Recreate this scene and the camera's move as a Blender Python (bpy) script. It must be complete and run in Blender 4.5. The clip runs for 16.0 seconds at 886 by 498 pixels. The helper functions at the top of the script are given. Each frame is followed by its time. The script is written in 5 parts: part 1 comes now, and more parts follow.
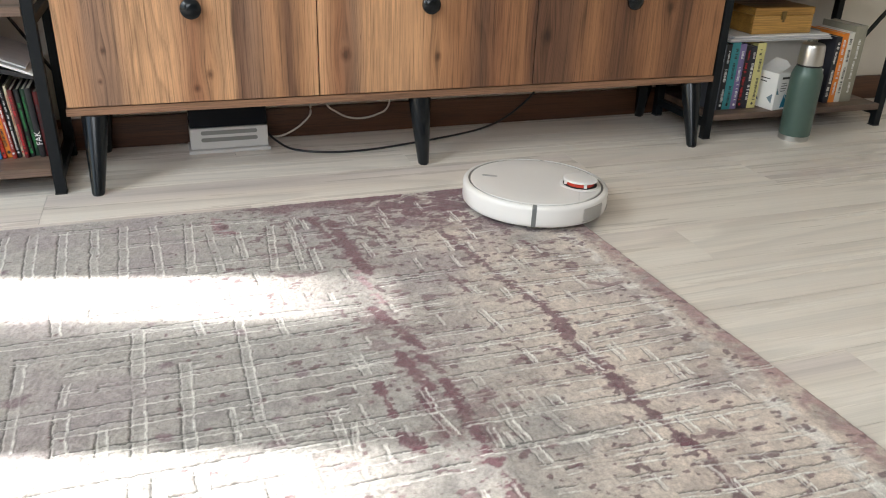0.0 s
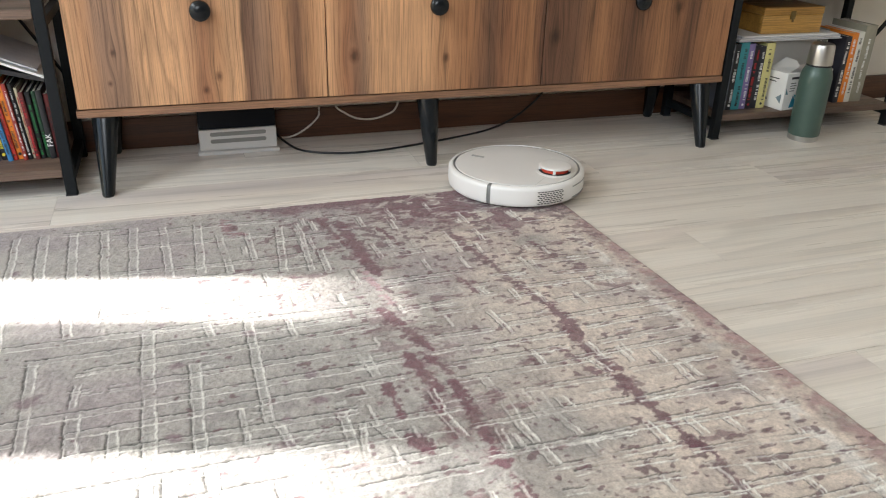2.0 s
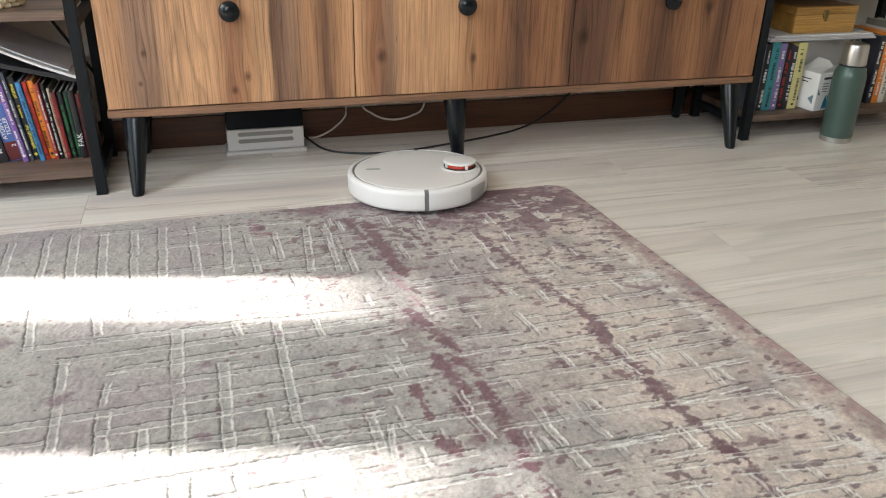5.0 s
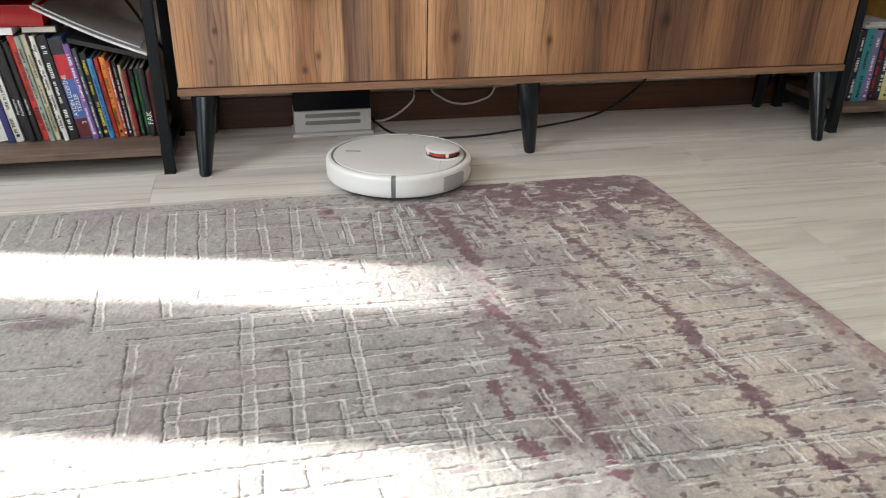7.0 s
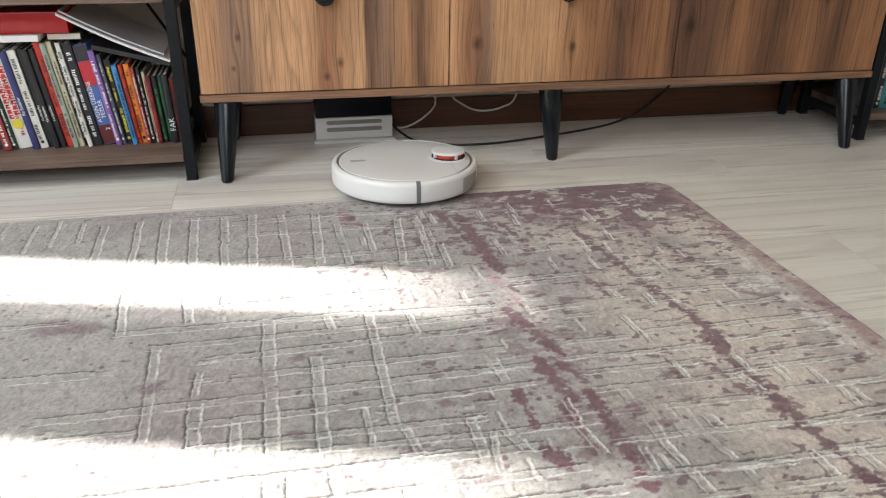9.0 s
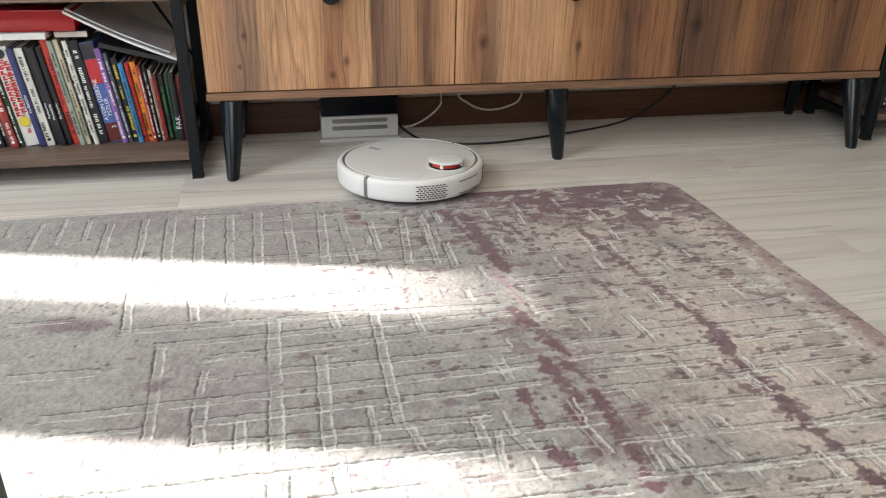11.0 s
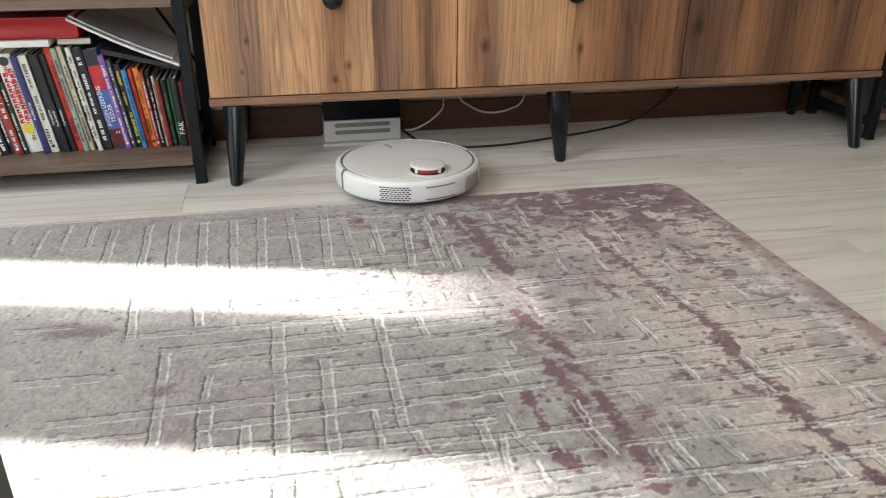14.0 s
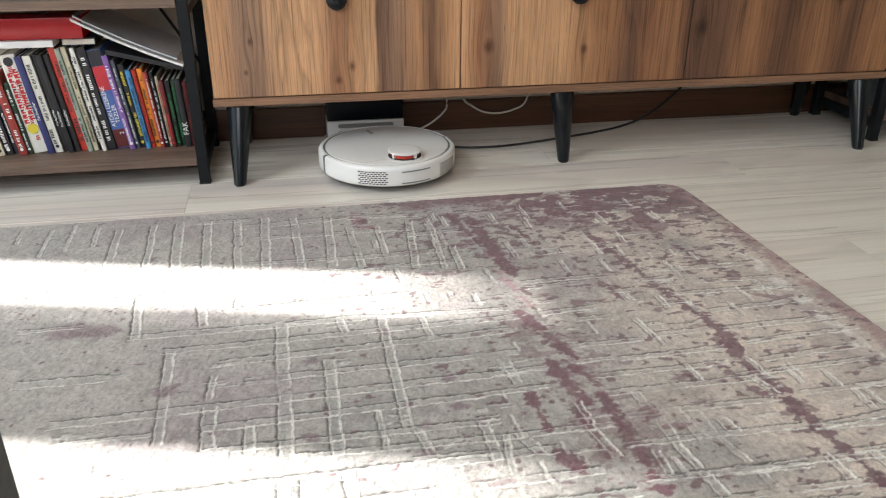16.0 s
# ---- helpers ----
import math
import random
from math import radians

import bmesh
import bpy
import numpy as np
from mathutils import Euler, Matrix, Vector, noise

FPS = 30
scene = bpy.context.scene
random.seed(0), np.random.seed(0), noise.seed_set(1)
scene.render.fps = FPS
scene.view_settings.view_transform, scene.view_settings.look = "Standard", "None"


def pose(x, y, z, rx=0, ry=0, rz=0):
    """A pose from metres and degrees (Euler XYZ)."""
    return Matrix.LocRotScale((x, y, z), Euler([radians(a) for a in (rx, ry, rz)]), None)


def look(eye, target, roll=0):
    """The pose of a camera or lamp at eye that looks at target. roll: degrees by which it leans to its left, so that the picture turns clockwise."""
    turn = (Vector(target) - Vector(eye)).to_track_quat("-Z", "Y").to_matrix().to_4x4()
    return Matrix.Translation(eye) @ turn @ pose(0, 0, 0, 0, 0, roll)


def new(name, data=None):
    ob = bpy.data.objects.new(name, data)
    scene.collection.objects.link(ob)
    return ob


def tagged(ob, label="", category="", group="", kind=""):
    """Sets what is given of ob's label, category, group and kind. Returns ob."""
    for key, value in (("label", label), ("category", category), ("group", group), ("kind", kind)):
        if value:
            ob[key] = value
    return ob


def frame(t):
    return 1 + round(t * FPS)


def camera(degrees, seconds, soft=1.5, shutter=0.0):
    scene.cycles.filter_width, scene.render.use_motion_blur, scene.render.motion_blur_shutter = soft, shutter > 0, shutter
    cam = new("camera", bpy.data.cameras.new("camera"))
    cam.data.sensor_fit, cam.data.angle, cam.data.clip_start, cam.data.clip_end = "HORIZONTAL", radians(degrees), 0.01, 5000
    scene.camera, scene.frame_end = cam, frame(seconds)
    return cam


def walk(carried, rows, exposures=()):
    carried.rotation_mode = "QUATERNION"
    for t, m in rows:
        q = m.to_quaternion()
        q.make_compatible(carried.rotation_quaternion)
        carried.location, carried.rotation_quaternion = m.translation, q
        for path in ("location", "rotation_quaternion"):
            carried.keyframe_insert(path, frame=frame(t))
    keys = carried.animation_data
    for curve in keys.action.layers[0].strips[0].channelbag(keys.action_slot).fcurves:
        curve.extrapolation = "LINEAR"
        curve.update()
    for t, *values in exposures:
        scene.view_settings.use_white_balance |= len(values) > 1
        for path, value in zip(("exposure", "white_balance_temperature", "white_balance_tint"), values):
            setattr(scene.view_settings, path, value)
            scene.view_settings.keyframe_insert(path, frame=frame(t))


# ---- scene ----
cam = camera(58.5, 16.0, soft=1.1)
PATH = [
    (0, (0.248, -1.998, 0.73), (0.847, -0.294, -0.128), 2.0),
    (0.5, (0.249, -1.998, 0.731), (0.838, -0.292, -0.131), 2.0),
    (1, (0.247, -1.999, 0.731), (0.834, -0.292, -0.13), 1.9),
    (1.5, (0.248, -1.999, 0.732), (0.832, -0.291, -0.128), 1.8),
    (2, (0.247, -1.999, 0.733), (0.827, -0.288, -0.126), 1.7),
    (2.5, (0.246, -1.999, 0.733), (0.821, -0.287, -0.126), 1.7),
    (3, (0.246, -1.998, 0.732), (0.815, -0.283, -0.127), 1.6),
    (5.5, (0.235, -1.985, 0.731), (0.73, -0.25, -0.131), 1.2),
    (6, (0.217, -1.946, 0.723), (0.674, -0.205, -0.148), 1.2),
    (6.5, (0.214, -1.929, 0.704), (0.641, -0.185, -0.177), 1.3),
    (7, (0.207, -1.923, 0.704), (0.61, -0.177, -0.185), 1.2),
    (7.5, (0.204, -1.92, 0.702), (0.593, -0.172, -0.188), 1.1),
    (8, (0.202, -1.916, 0.698), (0.581, -0.162, -0.186), 1.0),
    (8.5, (0.2, -1.913, 0.695), (0.57, -0.152, -0.179), 0.9),
    (9, (0.2, -1.911, 0.695), (0.561, -0.147, -0.175), 0.8),
    (11.5, (0.199, -1.91, 0.695), (0.547, -0.145, -0.178), 0.9),
    (12, (0.199, -1.911, 0.696), (0.546, -0.145, -0.176), 0.9),
    (12.5, (0.199, -1.91, 0.695), (0.545, -0.143, -0.175), 0.8),
    (13, (0.199, -1.911, 0.696), (0.544, -0.143, -0.174), 0.6),
    (13.5, (0.2, -1.911, 0.696), (0.542, -0.142, -0.172), 0.5),
    (14, (0.199, -1.912, 0.697), (0.54, -0.142, -0.17), 0.3),
    (14.5, (0.199, -1.912, 0.697), (0.54, -0.142, -0.169), 0.3),
    (15, (0.198, -1.912, 0.697), (0.539, -0.141, -0.169), 0.3),
    (15.5, (0.197, -1.912, 0.697), (0.536, -0.141, -0.168), 0.3),
    (16, (0.197, -1.912, 0.698), (0.532, -0.141, -0.168), 0.3),
]
walk(cam, [(t, look(eye, target, roll)) for t, eye, target, roll in PATH],
     exposures=[(0, 2.32), (3.0, 2.30), (5.5, 2.23), (6.8, 2.12), (16.0, 2.11)])

# ---- light ----
SUN_EL, SUN_AZ = radians(31), math.atan2(-0.25, 1.0)      # the way the light travels over the floor
world = bpy.data.worlds.new("sky")
scene.world = world
world.use_nodes = True
wn = world.node_tree
sky = wn.nodes.new("ShaderNodeTexSky")
sky.sky_type, sky.sun_disc = "NISHITA", False
sky.sun_elevation = SUN_EL
sky.sun_rotation = radians(90) - (SUN_AZ + math.pi)
wn.links.new(sky.outputs[0], wn.nodes["Background"].inputs[0])
wn.nodes["Background"].inputs[1].default_value = 0.07

sun = new("sun", bpy.data.lights.new("sun", "SUN"))
sun.data.energy, sun.data.angle, sun.data.color = 5.0, radians(0.9), (1.0, 0.98, 0.95)
sun_way = Vector((math.cos(SUN_EL) * math.cos(SUN_AZ), math.cos(SUN_EL) * math.sin(SUN_AZ), -math.sin(SUN_EL)))
sun.matrix_world = look((-4, 1.5, 4), Vector((-4, 1.5, 4)) + sun_way)


def fill_light(name, eye, target, w, h, watts, colour):
    lamp = new(name, bpy.data.lights.new(name, "AREA"))
    lamp.data.shape, lamp.data.size, lamp.data.size_y = "RECTANGLE", w, h
    lamp.data.energy, lamp.data.color = watts, colour
    lamp.matrix_world = look(eye, target)
    return lamp


# ---- plan: x along the cabinet, y towards the wall behind it, floor at z = 0 ----
ROOM_W, ROOM_E, ROOM_S, ROOM_N, ROOM_H = -1.75, 3.6, -3.6, 0.325, 2.8
# unseen openings: west ones shaped to the sun patches, south one added for fill
# openings of the west wall (y from, y to, sill, head) and of the south wall (x from, x to, sill, head)
WEST_OPENINGS = [(-0.292, -0.042, 0.05, 1.53), (-2.1, -0.574, 0.05, 2.65)]
SOUTH_OPENING = (-1.7, 0.1, 1.2, 2.7)
# stands in for skylight at the west openings, raised to brighten the floor
fill_light("fill_lamp", (ROOM_W + 0.01, -1.33, 1.95), (ROOM_W + 1, -1.33, 1.35), 1.5, 1.3, 13.6, (0.88, 0.96, 1.0))
# added fill from behind the viewer; no window is known there
fill_light("fill_lamp", (-0.8, ROOM_S - 0.02, 1.98), (-0.6, ROOM_S + 1, 1.45), 1.7, 1.3, 9.3, (0.97, 0.98, 0.98))


# ---- node helpers ----
def mat_new(name):
    m = bpy.data.materials.new(name)
    m.use_nodes = True
    nt = m.node_tree
    return m, nt, nt.nodes["Principled BSDF"]


def node(nt, kind, **sets):
    n = nt.nodes.new(kind)
    for key, value in sets.items():
        if key in n.inputs:
            n.inputs[key].default_value = value
    return n


def coords(nt, scale=(1, 1, 1), jitter=0.0):
    """Object coordinates, stretched; jitter shifts each object's grain by its own random number."""
    tc = nt.nodes.new("ShaderNodeTexCoord")
    mp = nt.nodes.new("ShaderNodeMapping")
    mp.inputs["Scale"].default_value = scale
    out = tc.outputs["Object"]
    if jitter:
        info = nt.nodes.new("ShaderNodeObjectInfo")
        mul = nt.nodes.new("ShaderNodeVectorMath")
        mul.operation = "MULTIPLY_ADD"
        nt.links.new(info.outputs["Random"], mul.inputs[0])
        mul.inputs[1].default_value = (jitter, jitter * 0.7, jitter * 1.3)
        nt.links.new(out, mul.inputs[2])
        out = mul.outputs[0]
    nt.links.new(out, mp.inputs["Vector"])
    return mp.outputs[0]


def noise_tex(nt, vec, scale, detail=4.0, rough=0.55, distort=0.0):
    n = nt.nodes.new("ShaderNodeTexNoise")
    n.inputs["Scale"].default_value, n.inputs["Detail"].default_value = scale, detail
    n.inputs["Roughness"].default_value, n.inputs["Distortion"].default_value = rough, distort
    nt.links.new(vec, n.inputs["Vector"])
    return n.outputs["Fac"]


def ramp(nt, fac, stops):
    r = nt.nodes.new("ShaderNodeValToRGB")
    while len(r.color_ramp.elements) < len(stops):
        r.color_ramp.elements.new(0.5)
    for e, (pos, col) in zip(r.color_ramp.elements, stops):
        e.position = pos
        e.color = (*col, 1) if len(col) == 3 else col
    nt.links.new(fac, r.inputs["Fac"])
    return r.outputs["Color"]


def grey(v):
    return (v, v, v)


def mix(nt, mode, fac, a, b):
    m = nt.nodes.new("ShaderNodeMix")
    m.data_type, m.blend_type = "RGBA", mode
    for sock, v in ((m.inputs["Factor"], fac), (m.inputs["A"], a), (m.inputs["B"], b)):
        if isinstance(v, (int, float)):
            sock.default_value = v
        elif isinstance(v, tuple):
            sock.default_value = (*v, 1)
        else:
            nt.links.new(v, sock)
    return m.outputs["Result"]


def bump(nt, bsdf, height, strength, distance=0.002):
    b = nt.nodes.new("ShaderNodeBump")
    b.inputs["Strength"].default_value, b.inputs["Distance"].default_value = strength, distance
    nt.links.new(height, b.inputs["Height"])
    nt.links.new(b.outputs[0], bsdf.inputs["Normal"])


def srgb(r, g, b):
    return tuple((c / 12.92 if c <= 0.04045 else ((c + 0.055) / 1.055) ** 2.4) for c in (r / 255, g / 255, b / 255))


def plain(name, col, rough=0.5, metal=0.0, vary=0.12, scale=18.0, relief=0.0, spec=0.5, coat=0.0):
    """A painted, moulded or metal surface: slight blotches of tone and gloss, and a little relief."""
    m, nt, p = mat_new(name)
    v = coords(nt)
    n = noise_tex(nt, v, scale, 6)
    c = ramp(nt, n, [(0.25, tuple(x * (1 - vary) for x in col)), (0.75, tuple(min(1, x * (1 + vary)) for x in col))])
    nt.links.new(c, p.inputs["Base Color"])
    fine = noise_tex(nt, v, scale * 7, 3)
    nt.links.new(ramp(nt, fine, [(0.2, grey(max(0.02, rough - 0.03))), (0.8, grey(min(1, rough + 0.03)))]), p.inputs["Roughness"])
    p.inputs["Metallic"].default_value = metal
    p.inputs["Specular IOR Level"].default_value = spec
    p.inputs["Coat Weight"].default_value = coat
    if relief:
        bump(nt, p, noise_tex(nt, v, scale * 14, 4), relief)
    return m


def wood(name, axis, dark, mid, light, jitter=3.0, bands=7.0, rough=0.45, fine=1.0, streaks=0.9, hairs=0.75, rings_n=7.0, ring_mix=0.5, ring_stretch=0.07):
    """Printed wood: plank-wide tone bands, contour-like year rings, long grain and fine streaks. axis: the grain's way."""
    m, nt, p = mat_new(name)
    along = {"x": 0, "y": 1, "z": 2}[axis]

    def stretched(k, jit=jitter):
        st = [1.0, 1.0, 1.0]
        st[along] = k
        return coords(nt, tuple(st), jit)
    v, v2, v4 = stretched(0.045), stretched(0.012), stretched(ring_stretch)
    tone = ramp(nt, noise_tex(nt, v2, bands, 2, 0.5), [(0.30, dark), (0.45, mid), (0.58, light), (0.72, mid)])
    long_grain = noise_tex(nt, v, 34 * fine, 5, 0.65, 0.15)
    c = mix(nt, "MULTIPLY", streaks, tone, ramp(nt, long_grain, [(0.30, grey(0.42)), (0.42, grey(0.86)), (0.60, grey(1.0)), (0.78, grey(0.82))]))
    # year rings: contour lines of a smooth field
    mul = nt.nodes.new("ShaderNodeMath")
    mul.operation = "MULTIPLY"
    mul.inputs[1].default_value = rings_n
    nt.links.new(noise_tex(nt, v4, 7.0 * fine, 2.0, 0.4, 0.1), mul.inputs[0])
    fr = nt.nodes.new("ShaderNodeMath")
    fr.operation = "FRACT"
    nt.links.new(mul.outputs[0], fr.inputs[0])
    rings = ramp(nt, fr.outputs[0], [(0.0, grey(1.0)), (0.55, grey(0.94)), (0.86, grey(0.55)), (0.93, grey(0.62)), (1.0, grey(1.0))])
    c = mix(nt, "MULTIPLY", ring_mix, c, rings)
    hair_n = noise_tex(nt, v2, 460 * fine, 3, 0.8)
    c = mix(nt, "MULTIPLY", hairs, c, ramp(nt, hair_n, [(0.38, grey(0.36)), (0.56, grey(1.0))]))
    nt.links.new(c, p.inputs["Base Color"])
    nt.links.new(ramp(nt, long_grain, [(0.3, grey(rough + 0.12)), (0.7, grey(rough - 0.06))]), p.inputs["Roughness"])
    bump(nt, p, hair_n, 0.3, 0.0006)
    return m



def pine_door(name):
    """Printed rustic pine: boards of changing tone, grain that flows round the knots, fine dark lines and short dashes."""
    m, nt, p = mat_new(name)

    def maths(op, a, b=None, c=None):
        n = nt.nodes.new("ShaderNodeMath")
        n.operation = op
        for sock, v in zip(n.inputs, (a, b, c)):
            if isinstance(v, (int, float)):
                sock.default_value = v
            elif v is not None:
                nt.links.new(v, sock)
        return n.outputs[0]

    sep = nt.nodes.new("ShaderNodeSeparateXYZ")
    nt.links.new(coords(nt), sep.inputs[0])
    x, z = sep.outputs[0], sep.outputs[2]
    bent, dark_knot, ring_zone = x, None, None
    for kx, kz, size in KNOTS:
        dx, dz = maths("SUBTRACT", x, kx), maths("SUBTRACT", z, kz)
        ax, az = maths("DIVIDE", dx, size * 2.6), maths("DIVIDE", dz, size * 7.5)
        r2 = maths("MULTIPLY_ADD", ax, ax, maths("MULTIPLY", az, az))
        g = maths("POWER", 2.718, maths("MULTIPLY", r2, -1.0))
        bent = maths("MULTIPLY_ADD", maths("MULTIPLY", dx, g), -0.80, bent)
        bx, bz = maths("DIVIDE", dx, size), maths("DIVIDE", dz, size * 1.35)
        core = maths("SQRT", maths("MULTIPLY_ADD", bx, bx, maths("MULTIPLY", bz, bz)))
        dark_knot = core if dark_knot is None else maths("MINIMUM", dark_knot, core)
        ring_zone = g if ring_zone is None else maths("MAXIMUM", ring_zone, g)

    def field(sx, sz, scale, detail, rough=0.55):
        cb = nt.nodes.new("ShaderNodeCombineXYZ")
        nt.links.new(maths("MULTIPLY", bent, sx), cb.inputs[0])
        nt.links.new(maths("MULTIPLY", z, sz), cb.inputs[2])
        return noise_tex(nt, cb.outputs[0], scale, detail, rough)

    wander = field(1.0, 0.35, 9.0, 2.0)
    place = maths("MULTIPLY_ADD", wander, 0.030, maths("SUBTRACT", bent, 0.015))
    tones = {"d": srgb(118, 84, 64), "g": srgb(152, 117, 93), "m": srgb(186, 137, 98), "l": srgb(215, 165, 122), "r": srgb(160, 110, 78), "n": srgb(168, 118, 82), "k": srgb(106, 72, 54)}
    # boards past x = 0.98: print tones darkened further to imitate weaker light
    boards = ((0.0, "l"), (0.045, "m"), (0.075, "g"), (0.115, "g"), (0.16, "l"), (0.25, "l"), (0.30, "r"), (0.335, "m"), (0.36, "l"), (0.394, "l"), (0.402, "d"), (0.44, "g"),
              (0.50, "m"), (0.53, "d"), (0.56, "m"), (0.60, "l"), (0.655, "r"), (0.69, "g"), (0.73, "l"), (0.86, "l"), (0.91, "m"), (0.98, "n"), (1.04, "d"), (1.09, "r"),
              (1.16, "n"), (1.197, "k"), (1.30, "d"), (1.37, "n"), (1.47, "k"), (1.57, "n"), (1.66, "k"), (1.72, "n"))
    tone = ramp(nt, maths("DIVIDE", place, 1.8), [(a / 1.8, tones[k]) for a, k in boards])
    broad = field(1.0, 0.05, 60, 3.0, 0.6)
    c = mix(nt, "MULTIPLY", 0.8, tone, ramp(nt, broad, [(0.28, grey(0.62)), (0.46, grey(0.95)), (0.60, grey(1.04)), (0.75, grey(0.88))]))
    # year rings, closest where a knot bends them
    waves = maths("FRACT", maths("MULTIPLY_ADD", field(1.0, 0.10, 10, 2.0, 0.4), 9.0, maths("MULTIPLY", bent, 42.0)))
    lines = ramp(nt, waves, [(0.0, grey(1.0)), (0.55, grey(0.96)), (0.88, grey(0.60)), (1.0, grey(1.0))])
    where = maths("MULTIPLY_ADD", ring_zone, 0.6, ramp(nt, field(1.0, 0.08, 8, 2.0), [(0.44, grey(0.0)), (0.62, grey(0.75))]))
    c = mix(nt, "MULTIPLY", maths("MINIMUM", where, 0.9), c, lines)
    hair = field(1.0, 0.012, 520, 3.0, 0.75)
    c = mix(nt, "MULTIPLY", 0.62, c, ramp(nt, hair, [(0.38, grey(0.46)), (0.50, grey(1.0))]))
    vein = field(1.0, 0.020, 190, 2.0, 0.6)
    c = mix(nt, "MULTIPLY", 0.72, c, ramp(nt, vein, [(0.34, grey(0.42)), (0.42, grey(0.80)), (0.50, grey(1.0)), (0.72, grey(1.06))]))
    dash = field(1.0, 0.16, 120, 1.0)
    c = mix(nt, "MULTIPLY", 0.75, c, ramp(nt, dash, [(0.19, grey(0.35)), (0.25, grey(1.0))]))
    grime = noise_tex(nt, coords(nt, (1.0, 1.0, 0.45)), 7.0, 5, 0.6)
    c = mix(nt, "MULTIPLY", 0.5, c, ramp(nt, grime, [(0.30, (0.66, 0.67, 0.68)), (0.52, grey(1.0))]))
    rough_edge = maths("MULTIPLY_ADD", noise_tex(nt, coords(nt), 110, 3), 0.7, dark_knot)
    c = mix(nt, "MULTIPLY", 0.9, c, ramp(nt, maths("DIVIDE", rough_edge, 3.0), [(0.24, (0.34, 0.30, 0.28)), (0.36, (0.60, 0.55, 0.52)), (0.62, grey(1.0))]))
    nt.links.new(c, p.inputs["Base Color"])
    nt.links.new(ramp(nt, hair, [(0.3, grey(0.54)), (0.7, grey(0.42))]), p.inputs["Roughness"])
    bump(nt, p, hair, 0.25, 0.0005)
    return m


# ---- materials ----
M = {}
KNOTS = ((0.334, 0.269, 0.008), (0.301, 0.236, 0.007), (0.671, 0.305, 0.012), (0.918, 0.291, 0.008), (1.232, 0.334, 0.015), (1.615, 0.407, 0.013), (0.100, 0.334, 0.006), (0.085, 0.262, 0.005))
M["door"] = pine_door("rustic_pine")
M["board"] = wood("pine_edge", "x", srgb(158, 118, 90), srgb(190, 146, 112), srgb(206, 162, 126), 2.0, 9.0)
M["shelf"] = wood("walnut_board", "x", srgb(92, 74, 64), srgb(118, 96, 82), srgb(136, 112, 96), 2.0, 12.0)
M["skirting"] = wood("brown_skirting", "x", srgb(72, 43, 27), srgb(90, 55, 34), srgb(102, 64, 40), 2.0, 9.0)
M["boxwood"] = wood("varnished_box", "x", srgb(176, 128, 58), srgb(200, 150, 74), srgb(212, 164, 90), 2.0, 9.0, 0.35)
M["laminate"] = wood("ash_laminate", "x", srgb(220, 211, 204), srgb(233, 225, 214), srgb(238, 232, 222), 5.0, 8.0, 0.27, 0.42, 0.26, 0.14, 15.0, 0.30, 0.09)
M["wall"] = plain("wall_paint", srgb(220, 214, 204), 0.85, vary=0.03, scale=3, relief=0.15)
# darkened copy of the wall paint, so unseen walls bounce less fill
M["dim_wall"] = plain("fill_cutting_wall", srgb(150, 142, 132), 0.85, vary=0.03, scale=3, relief=0.15)
M["ceiling"] = plain("ceiling_paint", srgb(222, 218, 210), 0.9, vary=0.02, scale=3)
M["black_metal"] = plain("black_powder_coat", (0.008, 0.010, 0.012), 0.5, 0.0, 0.15, 60, 0.1, 0.2)
M["leg"] = plain("black_lacquer_leg", (0.006, 0.008, 0.010), 0.22, 0.0, 0.05, 10, 0.0, 0.35)
M["white_plastic"] = plain("white_plastic", (0.82, 0.81, 0.79), 0.30, 0.0, 0.004, 4, 0.0, 0.5, 0.1)
M["white_top"] = plain("white_top_cover", (0.76, 0.75, 0.73), 0.34, 0.0, 0.004, 4, 0.0, 0.5, 0.1)
M["grey_trim"] = plain("grey_trim", (0.22, 0.23, 0.23), 0.32, 0.3, 0.08, 30)
M["button_grey"] = plain("button_grey", (0.42, 0.42, 0.42), 0.35, 0.2, 0.03, 10)
M["dark_hole"] = plain("dark_vent", (0.012, 0.012, 0.013), 0.6, 0.0, 0.1, 60)
M["red"] = plain("red_lens", (0.55, 0.055, 0.03), 0.22, 0.0, 0.1, 60, 0.0, 0.5, 0.3)
M["rubber"] = plain("black_rubber", (0.014, 0.014, 0.015), 0.75, 0.0, 0.2, 60)
M["dock_white"] = plain("dock_plastic", (0.62, 0.61, 0.59), 0.34, 0.0, 0.03, 12)
M["dock_black"] = plain("dock_gloss_black", (0.005, 0.006, 0.009), 0.30, 0.0, 0.1, 12, 0.0, 0.12)
M["dock_slot"] = plain("dock_slot", (0.26, 0.26, 0.25), 0.34, 0.5, 0.06, 20)
M["cable_black"] = plain("black_cable", (0.012, 0.012, 0.013), 0.5)
M["cable_white"] = plain("white_cable", (0.62, 0.58, 0.52), 0.5)
M["bottle"] = plain("green_enamel", srgb(72, 94, 86), 0.38, 0.15, 0.06, 50, 0.12, 0.5, 0.15)
M["steel"] = plain("brushed_steel", (0.55, 0.54, 0.52), 0.33, 1.0, 0.04, 8)
M["paper"] = plain("page_paper", (0.70, 0.66, 0.57), 0.85, 0.0, 0.08, 90)
M["white_card"] = plain("white_card", (0.78, 0.77, 0.75), 0.55, 0.0, 0.03, 20)
M["grey_cloth"] = plain("grey_upholstery", (0.10, 0.105, 0.105), 0.95, 0.0, 0.2, 120, 0.4)
